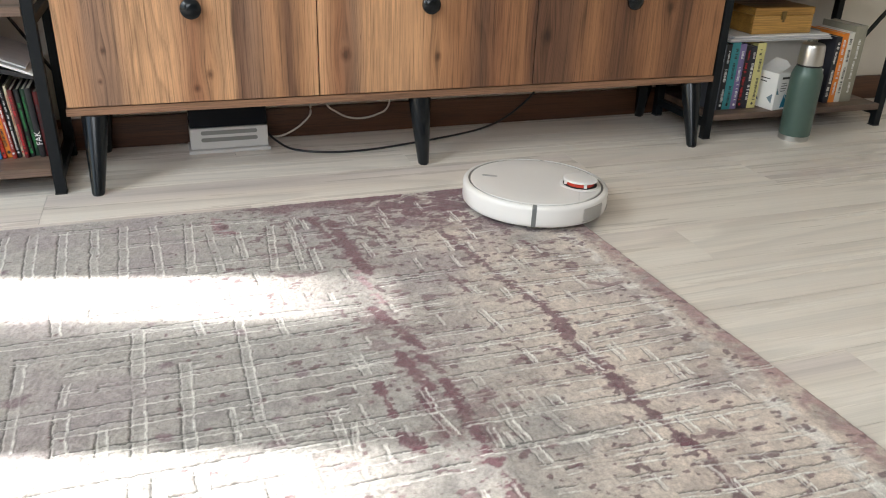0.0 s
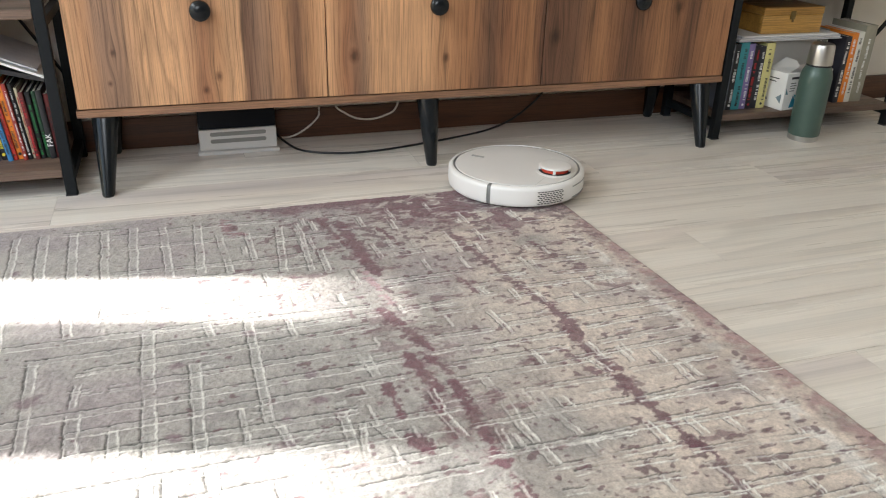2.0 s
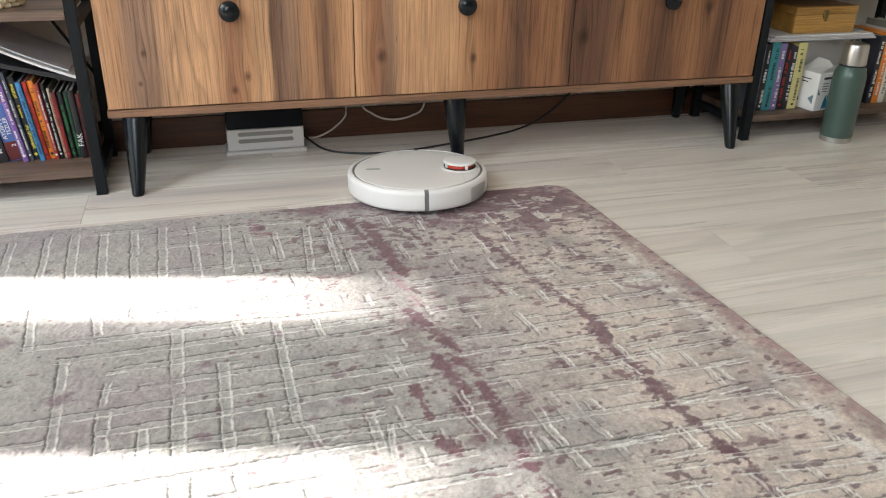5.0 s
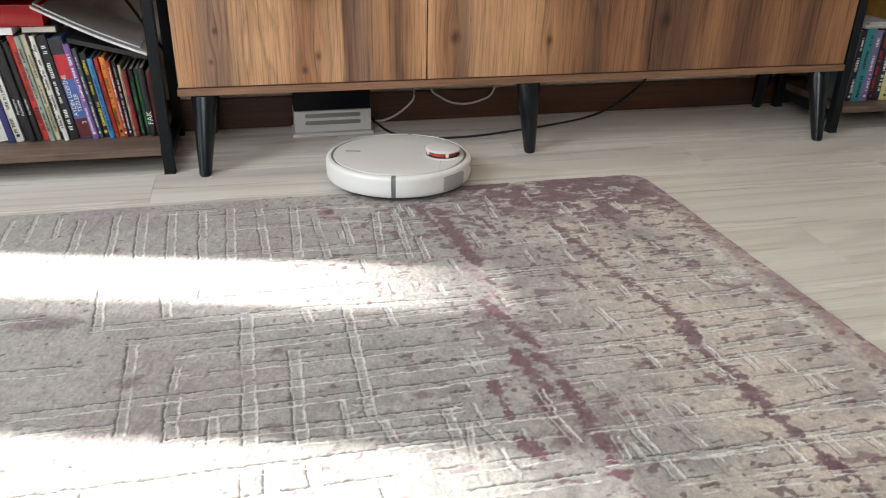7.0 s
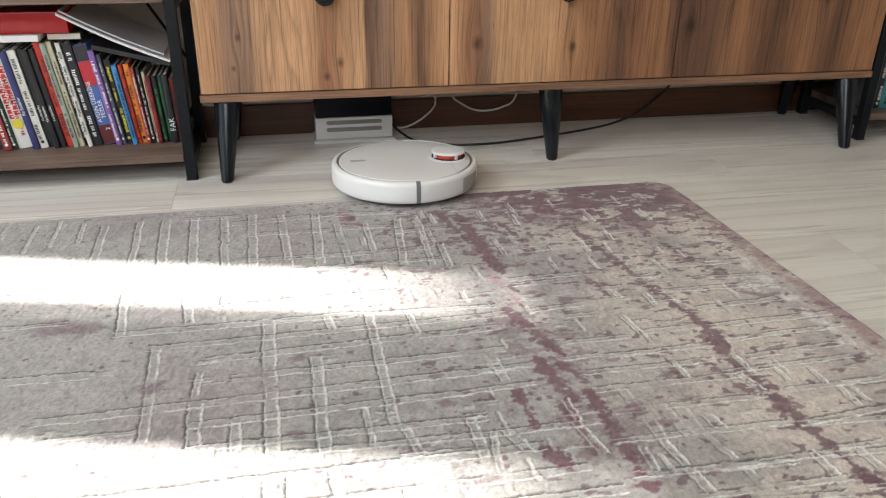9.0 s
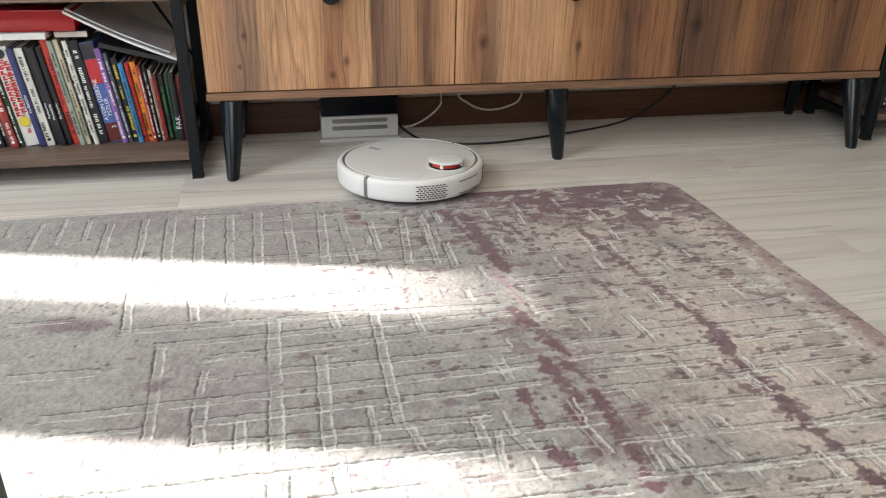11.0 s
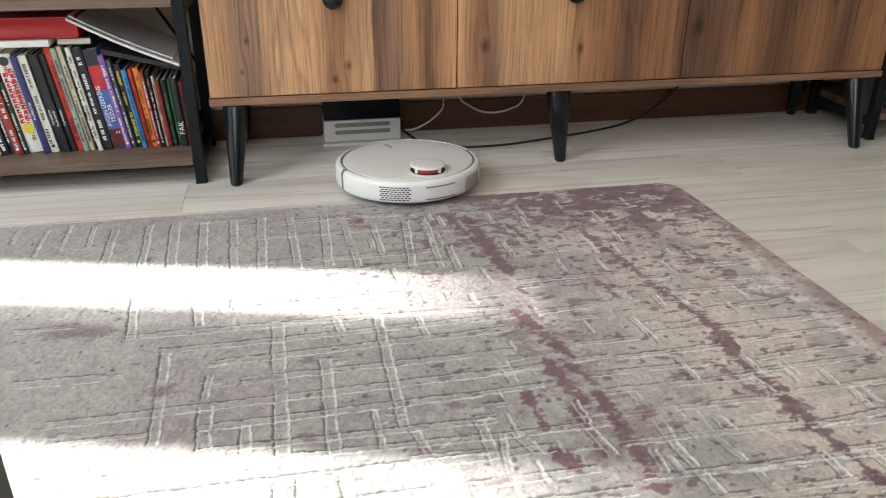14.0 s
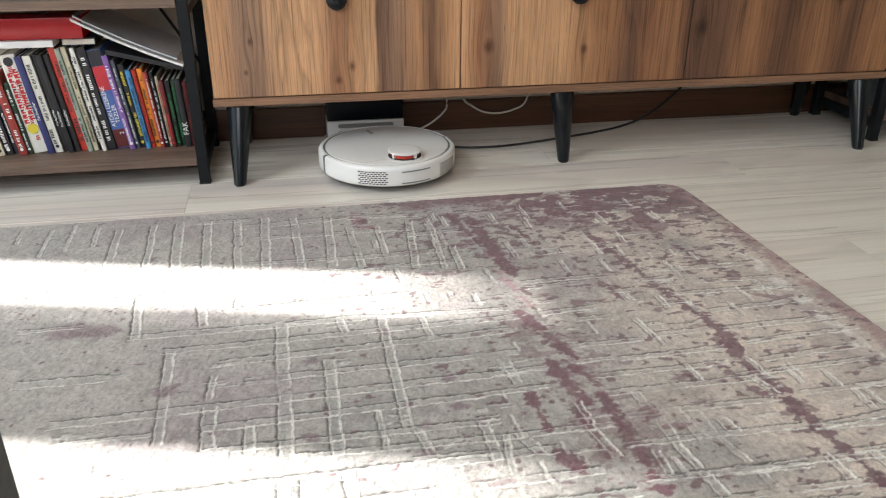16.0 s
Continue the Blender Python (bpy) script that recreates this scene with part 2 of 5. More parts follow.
M["wicker"] = plain("pale_wicker", srgb(214, 196, 160), 0.7, 0.0, 0.15, 80, 0.3)
M["brass"] = plain("dull_brass", (0.20, 0.14, 0.06), 0.4, 0.9, 0.2, 60)


def cover(name, rgb, rough=0.42):
    key = "cover_" + name
    if key not in M:
        M[key] = plain(key, srgb(*rgb), rough, 0.0, 0.10, 45)
    return M[key]


# ---- mesh helpers ----
def finish(bm, name, smooth=True):
    me = bpy.data.meshes.new(name)
    bmesh.ops.recalc_face_normals(bm, faces=bm.faces)
    bm.to_mesh(me)
    bm.free()
    if smooth:
        me.polygons.foreach_set("use_smooth", [True] * len(me.polygons))
        me.set_sharp_from_angle(angle=radians(35))
    return me


def part(name, bm, material, parent, label=""):
    ob = new(name, finish(bm, name) if isinstance(bm, bmesh.types.BMesh) else bm)
    ob.data.materials.append(material)
    ob.parent = parent
    if label:
        ob["label"] = label
    return ob


def thing(name, m, label, category, group="", kind=""):
    return tagged_at(new(name), m, label, category, group, kind)


def tagged_at(ob, m, label, category, group="", kind=""):
    ob.matrix_world = m
    return tagged(ob, label, category, group, kind)


def box(x0, x1, y0, y1, z0, z1, bev=0.0, seg=2, bm=None):
    bm = bm or bmesh.new()
    vs = [bm.verts.new((x, y, z)) for x in (x0, x1) for y in (y0, y1) for z in (z0, z1)]
    for f in ((0, 1, 3, 2), (4, 6, 7, 5), (0, 4, 5, 1), (2, 3, 7, 6), (0, 2, 6, 4), (1, 5, 7, 3)):
        bm.faces.new([vs[i] for i in f])
    if bev:
        edges = list({e for v in vs for e in v.link_edges})
        bmesh.ops.bevel(bm, geom=edges, offset=bev, segments=seg, affect="EDGES", profile=0.6)
    return bm


def lathe(profile, seg=32, bm=None, m=None, arc=(0.0, 360.0)):
    """Turns a profile of (radius, z) round the z axis, over an arc of degrees."""
    bm = bm or bmesh.new()
    full = arc[1] - arc[0] >= 359.9
    n = seg if full else seg + 1
    rings = []
    for r, z in profile:
        if r < 1e-6 and full:
            v = bm.verts.new((0, 0, z))
            rings.append([v] * n)
        else:
            ring = []
            for i in range(n):
                a = radians(arc[0] + (arc[1] - arc[0]) * i / seg)
                ring.append(bm.verts.new((r * math.cos(a), r * math.sin(a), z)))
            rings.append(ring)
    for a, b in zip(rings, rings[1:]):
        for i in range(seg if full else seg):
            j = (i + 1) % n
            face = []
            for v in (a[i], a[j], b[j], b[i]):
                if v not in face:
                    face.append(v)
            if len(face) > 2:
                bm.faces.new(face)
    if m is not None:
        bmesh.ops.transform(bm, matrix=m, verts=[v for ring in rings for v in set(ring)])
    return bm


def tube(points, radius, seg=8, smooth=6):
    """A round cord through points, curved smoothly (Catmull-Rom), with closed ends."""
    pts = [Vector(p) for p in points]
    if smooth > 1:
        ext = [2 * pts[0] - pts[1], *pts, 2 * pts[-1] - pts[-2]]
        fine = []
        for i in range(1, len(ext) - 2):
            p0, p1, p2, p3 = ext[i - 1:i + 3]
            for s in range(smooth):
                t = s / smooth
                fine.append(0.5 * (2 * p1 + (p2 - p0) * t + (2 * p0 - 5 * p1 + 4 * p2 - p3) * t * t + (3 * p1 - p0 - 3 * p2 + p3) * t ** 3))
        pts = [*fine, pts[-1]]
    bm = bmesh.new()
    rings = []
    for i, p in enumerate(pts):
        way = (pts[min(i + 1, len(pts) - 1)] - pts[max(i - 1, 0)]).normalized()
        side = way.cross(Vector((0, 0, 1)))
        side = side.normalized() if side.length > 1e-3 else Vector((1, 0, 0))
        up = side.cross(way)
        rings.append([bm.verts.new(p + radius * (math.cos(a) * side + math.sin(a) * up)) for a in [2 * math.pi * k / seg for k in range(seg)]])
    for a, b in zip(rings, rings[1:]):
        for k in range(seg):
            bm.faces.new((a[k], a[(k + 1) % seg], b[(k + 1) % seg], b[k]))
    bm.faces.new(rings[0])
    bm.faces.new(rings[-1])
    return bm


def beam(p, q, w, d, bev=0.0015):
    """A square bar from p to q."""
    p, q = Vector(p), Vector(q)
    bm = box(-w / 2, w / 2, -d / 2, d / 2, 0, (q - p).length, bev, 1)
    turn = (q - p).to_track_quat("Z", "Y").to_matrix().to_4x4()
    bmesh.ops.transform(bm, matrix=Matrix.Translation(p) @ turn, verts=bm.verts)
    return bm


def lettering(name, text, size, m, material, parent, depth=0.0004, stretch=1.0):
    cu = bpy.data.curves.new(name, "FONT")
    cu.body, cu.size, cu.extrude, cu.align_x, cu.align_y = text, size, depth, "CENTER", "CENTER"
    tmp = bpy.data.objects.new(name, cu)
    scene.collection.objects.link(tmp)
    me = bpy.data.meshes.new_from_object(tmp.evaluated_get(bpy.context.evaluated_depsgraph_get()))
    bpy.data.objects.remove(tmp)
    bpy.data.curves.remove(cu)
    me.transform(m @ Matrix.Diagonal((stretch, 1, 1, 1)))
    me.materials.clear()
    ob = new(name, me)
    me.materials.append(material)
    ob.parent = parent
    return ob


# ---- setting ----
def wall_with_holes(name, axis, at, thick, lo, hi, holes, material):
    """A wall across x = at or y = at, built of piers round its openings (from, to, sill, head)."""
    bm = bmesh.new()

    def piece(a0, a1, z0, z1):
        if a1 - a0 > 1e-4 and z1 - z0 > 1e-4:
            if axis == "x":
                box(at, at + thick, a0, a1, z0, z1, bm=bm)
            else:
                box(a0, a1, at, at + thick, z0, z1, bm=bm)
    edge = lo
    for a0, a1, sill, head in sorted(holes):
        piece(edge, a0, 0, ROOM_H)
        piece(a0, a1, 0, sill)
        piece(a0, a1, head, ROOM_H)
        edge = a1
    piece(edge, hi, 0, ROOM_H)
    return tagged(part(name, bm, material, None), "plain unseen wall added to close the room", "wall", kind="structure")


tagged(part("wall_north", box(ROOM_W - 0.2, ROOM_E + 0.2, ROOM_N, ROOM_N + 0.15, 0, ROOM_H), M["wall"], None),
       "cream painted wall behind the cabinet", "wall", kind="structure")
# west and south walls are unseen and darkened to cut fill light
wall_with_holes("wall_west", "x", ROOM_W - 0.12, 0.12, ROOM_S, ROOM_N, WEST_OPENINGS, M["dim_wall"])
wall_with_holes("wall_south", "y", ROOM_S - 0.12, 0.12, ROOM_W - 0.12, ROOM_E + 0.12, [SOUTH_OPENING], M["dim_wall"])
wall_with_holes("wall_east", "x", ROOM_E, 0.12, ROOM_S, ROOM_N, [], M["wall"])
tagged(part("ceiling", box(ROOM_W - 0.2, ROOM_E + 0.2, ROOM_S - 0.2, ROOM_N + 0.2, ROOM_H, ROOM_H + 0.1), M["ceiling"], None),
       "plain white ceiling", "ceiling", kind="structure")
bb = box(ROOM_W, ROOM_E, ROOM_N - 0.015, ROOM_N - 0.0005, 0.001, 0.089, 0.004)
tagged(part("baseboard", bb, M["skirting"], None), "brown wooden baseboard along the cream wall", "baseboard", kind="structure")
floor = part("floor", box(ROOM_W - 0.12, ROOM_E + 0.12, ROOM_S - 0.12, ROOM_N, -0.12, -0.0016), M["rubber"], None)
tagged(floor, "pale grey ash laminate floor with long planks", "floor", kind="structure")


# ---- unseen strips added in the west openings to fade the sun: panel above, strips thinning downwards ----
def blind(y0, y1, block_top):
    b = thing("sun_fade_strips", pose(ROOM_W - 0.115, 0, 0), "unseen pale strips added in the opening to fade the sun", "blind", "blinds in the windows")
    if block_top > 1.56:
        part("sun_block", box(0, 0.003, y0 + 0.002, y1 - 0.002, 1.530, block_top - 0.002), M["paper"], b, "unseen pale panel added to block the upper sun")
    pitch, first, last = 0.0150, 1.385, 1.528
    n = int((last - first) / pitch)
    for k in range(n):
        thick = pitch * (0.10 + 0.84 * ((k + 0.5) / n) ** 1.2)
        z = first + k * pitch
        part("fade_strip", box(0, 0.003, y0 + 0.002, y1 - 0.002, z, z + thick), M["paper"], b)
    for y in (y0 + 0.03, y1 - 0.03):
        part("cord", box(0.0035, 0.0045, y - 0.001, y + 0.001, first, min(block_top, 1.528)), M["paper"], b)
    return b


def louvre(y0, y1, z0, z1):
    """Upright thin slats, added out of view to pass a quarter of the sun."""
    b = thing("sun_dimming_slats", pose(ROOM_W - 0.118, 0, 0), "unseen thin upright slats added to dim the sun to a faint band", "louvre")
    n = int((y1 - y0) / 0.0105)
    for k in range(n):
        y = y0 + k * 0.0105
        part("slat", box(0, 0.0015, y, y + 0.0080 + 0.0012 * (1 - k / n), z0, z1), M["paper"], b)
    return b


for opening in WEST_OPENINGS:
    blind(opening[0], opening[1], opening[3])
louvre(-0.290, -0.203, 0.052, 1.528)


# ---- television cabinet ----
CAB_W, CAB_D, CAB_Z, CAB_TOP = 1.80, 0.305, 0.183, 0.66


def cabinet():
    cab = thing("tv_cabinet", pose(0, 0, 0), "low rustic pine television cabinet with three doors on black tapered legs", "cabinet")
    part("bottom_board", box(0, CAB_W, 0, CAB_D, CAB_Z, CAB_Z + 0.018, 0.0012, 1), M["board"], cab)
    part("top_board", box(-0.004, CAB_W + 0.004, 0, CAB_D, CAB_TOP - 0.018, CAB_TOP, 0.0012, 1), M["board"], cab)
    for x in (0.005, CAB_W - 0.021):
        part("side_panel", box(x, x + 0.016, 0.022, CAB_D, CAB_Z + 0.0182, CAB_TOP - 0.0182), M["door"], cab)
    part("back_panel", box(0.022, CAB_W - 0.022, CAB_D - 0.008, CAB_D, CAB_Z + 0.0182, CAB_TOP - 0.0182), M["shelf"], cab)
    for k in range(3):
        x0, x1 = 0.004 + k * 0.5985, 0.004 + k * 0.5985 + 0.5955
        x1 = min(x1, CAB_W - 0.004)
        bm = box(x0, x1, 0.003, 0.0205, CAB_Z + 0.0205, CAB_TOP - 0.0205, 0.001, 1)
        d = part("door", bm, M["door"], cab)
        kx = (0.303, 0.889, 1.480)[k]
        knob = lathe([(0.0, 0.0), (0.011, 0.0), (0.009, 0.008), (0.010, 0.012), (0.020, 0.017), (0.0245, 0.024), (0.0235, 0.031), (0.017, 0.037), (0.007, 0.0395), (0, 0.040)], 28)
        bmesh.ops.transform(knob, matrix=pose(kx, 0.003, 0.428, 90, 0, 0), verts=knob.verts)
        part("knob", knob, M["leg"], d, "round black lacquered knob")
    # legs: tapered, splayed outwards; the middle one stands upright
    tops = [(0.060, 0.024), (0.877, 0.030), (1.738, 0.024), (0.060, 0.262), (1.738, 0.262)]
    feet = [(0.046, -0.045), (0.880, -0.012), (1.726, -0.048), (0.050, 0.290), (1.745, 0.290)]
    for (tx, ty), (fx, fy) in zip(tops, feet):
        bm = lathe([(0, 0.002), (0.0135, 0.002), (0.0150, 0.004), (0.031, CAB_Z - 0.0085), (0.031, CAB_Z - 0.0005), (0, CAB_Z - 0.0005)], 24)
        shear = Matrix.Identity(4)
        shear[0][2], shear[1][2] = (tx - fx) / CAB_Z, (ty - fy) / CAB_Z
        shear[0][3], shear[1][3] = fx, fy
        bmesh.ops.transform(bm, matrix=shear, verts=bm.verts)
        leg = part("leg", bm, M["leg"], cab)
        pad = lathe([(0, 0.0), (0.0125, 0.0), (0.0130, 0.0019), (0, 0.0019)], 20)
        bmesh.ops.transform(pad, matrix=pose(fx, fy, 0), verts=pad.verts)
        part("foot_pad", pad, M["rubber"], leg)
    return cab


cabinet()


# ---- robot vacuum: front along +x, laser turret towards the back ----
ROBOT_R, ROBOT_TOP = 0.1725, 0.074


def rim_point(deg, z, out=0.0):
    a = radians(deg)
    return Vector(((ROBOT_R + out) * math.cos(a), (ROBOT_R + out) * math.sin(a), z))


def rim_patch(deg, z, w, h, depth=0.0012, bm=None, turn=0.0):
    """A small rounded dark slot set on the rim."""
    bm = bm or bmesh.new()
    first = len(bm.verts)
    n = 10
    ring, ring2 = [], []
    for k in range(n):
        a = 2 * math.pi * k / n
        u = (w - h) / 2 * (1 if math.cos(a) > 0 else -1) + h / 2 * math.cos(a)
        v = h / 2 * math.sin(a)
        d = deg + math.degrees(u / ROBOT_R)
        ring.append(bm.verts.new(rim_point(d, z + v, 0.0004)))
        ring2.append(bm.verts.new(rim_point(d, z + v, -depth)))
    bm.faces.new(ring)
    for k in range(n):
        bm.faces.new((ring[k], ring[(k + 1) % n], ring2[(k + 1) % n], ring2[k]))
    return bm


def robot():
    r = thing("robot_vacuum", pose(1.04, -0.39, 0.012), "round white robot vacuum cleaner with a red-windowed laser turret", "robot vacuum")
    side = [(0.160, 0.0180), (0.168, 0.0198), (0.1715, 0.0245), (0.1725, 0.030), (0.1725, 0.062), (0.1716, 0.0685), (0.1690, 0.0722), (0.165, 0.0738), (0.1605, 0.0742), (0.1605, 0.060)]
    inner = [(0.1580, 0.060), (0.1580, 0.0182)]
    # front bumper and rear shell, parted by two grey seams
    part("bumper", lathe(side + inner + side[:1], 72, arc=(-91.2, 91.2)), M["white_plastic"], r)
    part("rear_shell", lathe(side + inner + side[:1], 72, arc=(94.6, 265.4)), M["white_plastic"], r)
    for a in (92.9, -92.9):
        seam = lathe([(0.160, 0.016), (0.1690, 0.020), (0.1714, 0.030), (0.1714, 0.062), (0.1695, 0.069), (0.165, 0.0722), (0.1605, 0.0722)], 3, arc=(a - 1.7, a + 1.7))
        part("seam", seam, M["grey_trim"], r, "grey seam between bumper and shell")
    part("underbody", lathe([(0, 0.012), (0.150, 0.012), (0.156, 0.0175), (0.1528, 0.040), (0, 0.040)], 64), M["rubber"], r, "black underside plate")
    # top: grey gap ring and the lid
    part("gap_ring", lathe([(0.1600, 0.066), (0.1602, 0.0726), (0.1555, 0.0726), (0.1550, 0.066)], 72), M["grey_trim"], r)
    part("lid", lathe([(0.1546, 0.060), (0.1550, 0.0725), (0.1538, 0.0742), (0.1500, 0.0750), (0.09, 0.0756), (0, 0.0758)], 72), M["white_top"], r, "white lid, matt")
    # button pill near the front
    pill = bmesh.new()
    n = 24
    lo, hi = [], []
    for k in range(n):
        a = 2 * math.pi * k / n
        y = 0.013 * (1 if math.cos(a) > 0 else -1) + 0.0055 * math.cos(a)
        x = 0.0055 * math.sin(a)
        lo.append(pill.verts.new((0.110 + y, x, 0.0740)))
        hi.append(pill.verts.new((0.110 + y * 0.98, x * 0.9, 0.0764)))
    pill.faces.new(hi)
    for k in range(n):
        pill.faces.new((lo[k], lo[(k + 1) % n], hi[(k + 1) % n], hi[k]))
    part("button", pill, M["button_grey"], r, "pill-shaped grey button")
    # seam line of the rear flap
    part("flap_line", box(-0.1043, -0.1037, -0.114, 0.114, 0.0735, 0.0754), M["button_grey"], r)
    # turret
    cx = -0.105
    t = lathe([(0.0, 0.074), (0.047, 0.074), (0.0475, 0.0762), (0.0440, 0.0774), (0, 0.0774)], 40, m=pose(cx, 0, 0))
    tur = part("turret", t, M["white_top"], r)
    part("turret_core", lathe([(0, 0.0775), (0.0335, 0.0775), (0.0335, 0.0900), (0, 0.0900)], 36, m=pose(cx, 0, 0)), M["red"], tur, "red translucent laser window band")
    part("turret_base", lathe([(0, 0.0772), (0.0400, 0.0772), (0.0400, 0.0790), (0, 0.0790)], 36, m=pose(cx, 0, 0)), M["dark_hole"], tur)
    part("turret_cap", lathe([(0, 0.0895), (0.0395, 0.0895), (0.0405, 0.0910), (0.0400, 0.0935), (0.0375, 0.0950), (0.030, 0.0958), (0, 0.0962)], 40, m=pose(cx, 0, 0)), M["white_top"], tur)
    for a in (20, 110, 200, 305):
        bm = box(0.0330, 0.0392, -0.0032, 0.0032, 0.0780, 0.0896, 0.0008, 1)
        bmesh.ops.transform(bm, matrix=pose(cx, 0, 0, 0, 0, a), verts=bm.verts)
        part("turret_post", bm, M["white_top"], tur)
    # two vents and the contact strips on the rear rim
    for mid in (180 - 35.5, 180 + 35.5):
        vent = part("vent", box(-0.001, 0.001, -0.001, 0.001, 0.04, 0.042), M["dark_hole"], r, "field of small dark vent slots")
        vent.data.clear_geometry()
        bm = bmesh.new()
        for row in range(7):
            for col in range(8):
                d = mid + (col - 3.5) * 2.9 + (0.8 if row % 2 else -0.8)
                rim_patch(d, 0.0280 + row * 0.0053, 0.0066, 0.0030, bm=bm)
        bmesh.ops.recalc_face_normals(bm, faces=bm.faces)
        bm.to_mesh(vent.data)
        bm.free()
    for z in (0.0275, 0.0585):
        part("contact_strip", lathe([(0.170, z - 0.0015), (0.1731, z - 0.0015), (0.1731, z + 0.0015), (0.170, z + 0.0015)], 16, arc=(167.5, 192.5)), M["grey_trim"], r, "long dark slot on the rear rim")
    # wheels under the body
    for y in (-0.115, 0.115):
        w = lathe([(0, -0.010), (0.024, -0.010), (0.026, -0.007), (0.026, 0.007), (0.024, 0.010), (0, 0.010)], 28)
        bmesh.ops.transform(w, matrix=pose(0, y, 0.0265, 90, 0, 0), verts=w.verts)
        part("wheel", w, M["rubber"], r)
    c = lathe([(0, -0.007), (0.011, -0.007), (0.011, 0.007), (0, 0.007)], 20)
    bmesh.ops.transform(c, matrix=pose(0.125, 0, 0.0115, 90, 0, 0), verts=c.verts)
    part("castor", c, M["rubber"], r)
    # the whole machine is a little flatter than drawn above
    for ob in r.children_recursive:
        ob.data.transform(Matrix.Diagonal((1, 1, 0.91, 1)))
    return r


ROBOT = robot()


# ---- charging dock ----
def dock():
    d = thing("charging_dock", pose(0.380, 0.215, 0), "white charging dock with grey slots and glossy black top", "charging dock")
    hw = 0.1065
    bm = box(-hw, hw, 0.0, 0.086, 0.010, 0.071, 0.005, 2)
    part("lower_body", bm, M["dock_white"], d)
    bm = box(-hw - 0.006, hw + 0.006, -0.010, 0.086, 0.0, 0.0095, 0.003, 2)
    part("base", bm, M["dock_white"], d, "flared white base")
    part("upper_body", box(-hw + 0.001, hw - 0.001, 0.001, 0.085, 0.0715, 0.132, 0.005, 2), M["dock_black"], d, "glossy black upper housing")
    for z in (0.0375, 0.0575):
        n, lo, hi = 24, [], []
        bm = bmesh.new()
        for k in range(n):
            a = 2 * math.pi * k / n
            x = 0.071 * (1 if math.cos(a) > 0 else -1) + 0.0058 * math.cos(a)
            lo.append(bm.verts.new((x, -0.0012, z + 0.0058 * math.sin(a))))
            hi.append(bm.verts.new((x, 0.0015, z + 0.0058 * math.sin(a))))
        bm.faces.new(lo)
        for k in range(n):
            bm.faces.new((lo[k], lo[(k + 1) % n], hi[(k + 1) % n], hi[k]))
        part("charging_slot", bm, M["dock_slot"], d, "metal charging contact strip")


dock()


# ---- cables under the cabinet ----
def cable(points, radius, material, label):
    ob = part("cable", tube(points, radius), material, None)
    tagged(ob, label, "cable")


cable([(0.490, 0.285, 0.030), (0.512, 0.250, 0.012), (0.552, 0.184, 0.0035), (0.641, 0.137, 0.0035), (0.755, 0.132, 0.0035), (0.900, 0.165, 0.0035), (1.06, 0.215, 0.0035),
       (1.17, 0.262, 0.006), (1.26, 0.292, 0.03), (1.345, 0.300, 0.095), (1.40, 0.300, 0.187)], 0.0033, M["cable_black"], "thin black power cable lying on the floor from the dock")
cable([(0.492, 0.292, 0.012), (0.535, 0.296, 0.011), (0.580, 0.300, 0.030), (0.617, 0.300, 0.062), (0.624, 0.300, 0.09), (0.618, 0.300, 0.185)], 0.0030, M["cable_white"],
      "thin off-white cable hanging from behind the cabinet to the dock")
cable([(0.655, 0.298, 0.185), (0.672, 0.298, 0.10), (0.70, 0.298, 0.074), (0.735, 0.298, 0.055), (0.779, 0.298, 0.049), (0.825, 0.298, 0.058), (0.862, 0.298, 0.084), (0.880, 0.298, 0.185)],
      0.0030, M["cable_white"], "loop of off-white cable sagging below the cabinet")


# ---- books ----
def spine_bars(parent, w, z0, z1, y, rng, material):
    """Unreadable spine lettering: rows of tiny letter-sized bars running up the spine."""
    z = z0 + rng.uniform(0.006, 0.02)
    k = 0
    while z < z1 - 0.02 and k < 5:
        n = min(rng.uniform(0.03, 0.075), z1 - 0.008 - z)
        hw = min(w * rng.uniform(0.18, 0.30), 0.005)
        off = rng.uniform(-0.12, 0.12) * w
        bm = bmesh.new()
        u = z
        while u < z + n:
            step = hw * rng.uniform(0.55, 0.95)
            if rng.random() < 0.86:
                box(off - hw * rng.uniform(0.6, 1.0), off + hw * rng.uniform(0.6, 1.0), y - 0.0006, y + 0.0002, u, u + step * 0.62, bm=bm)
            u += step + 0.0004
        part("spine_mark", bm, material, parent)
        z += n + rng.uniform(0.006, 0.022)
        k += 1
    if rng.random() < 0.6:
        part("spine_mark", lathe([(0, 0), (min(w * 0.3, 0.004), 0), (min(w * 0.3, 0.004), 0.0008), (0, 0.0008)], 12, m=pose(0, y, z0 + 0.004, 90)), material, parent)


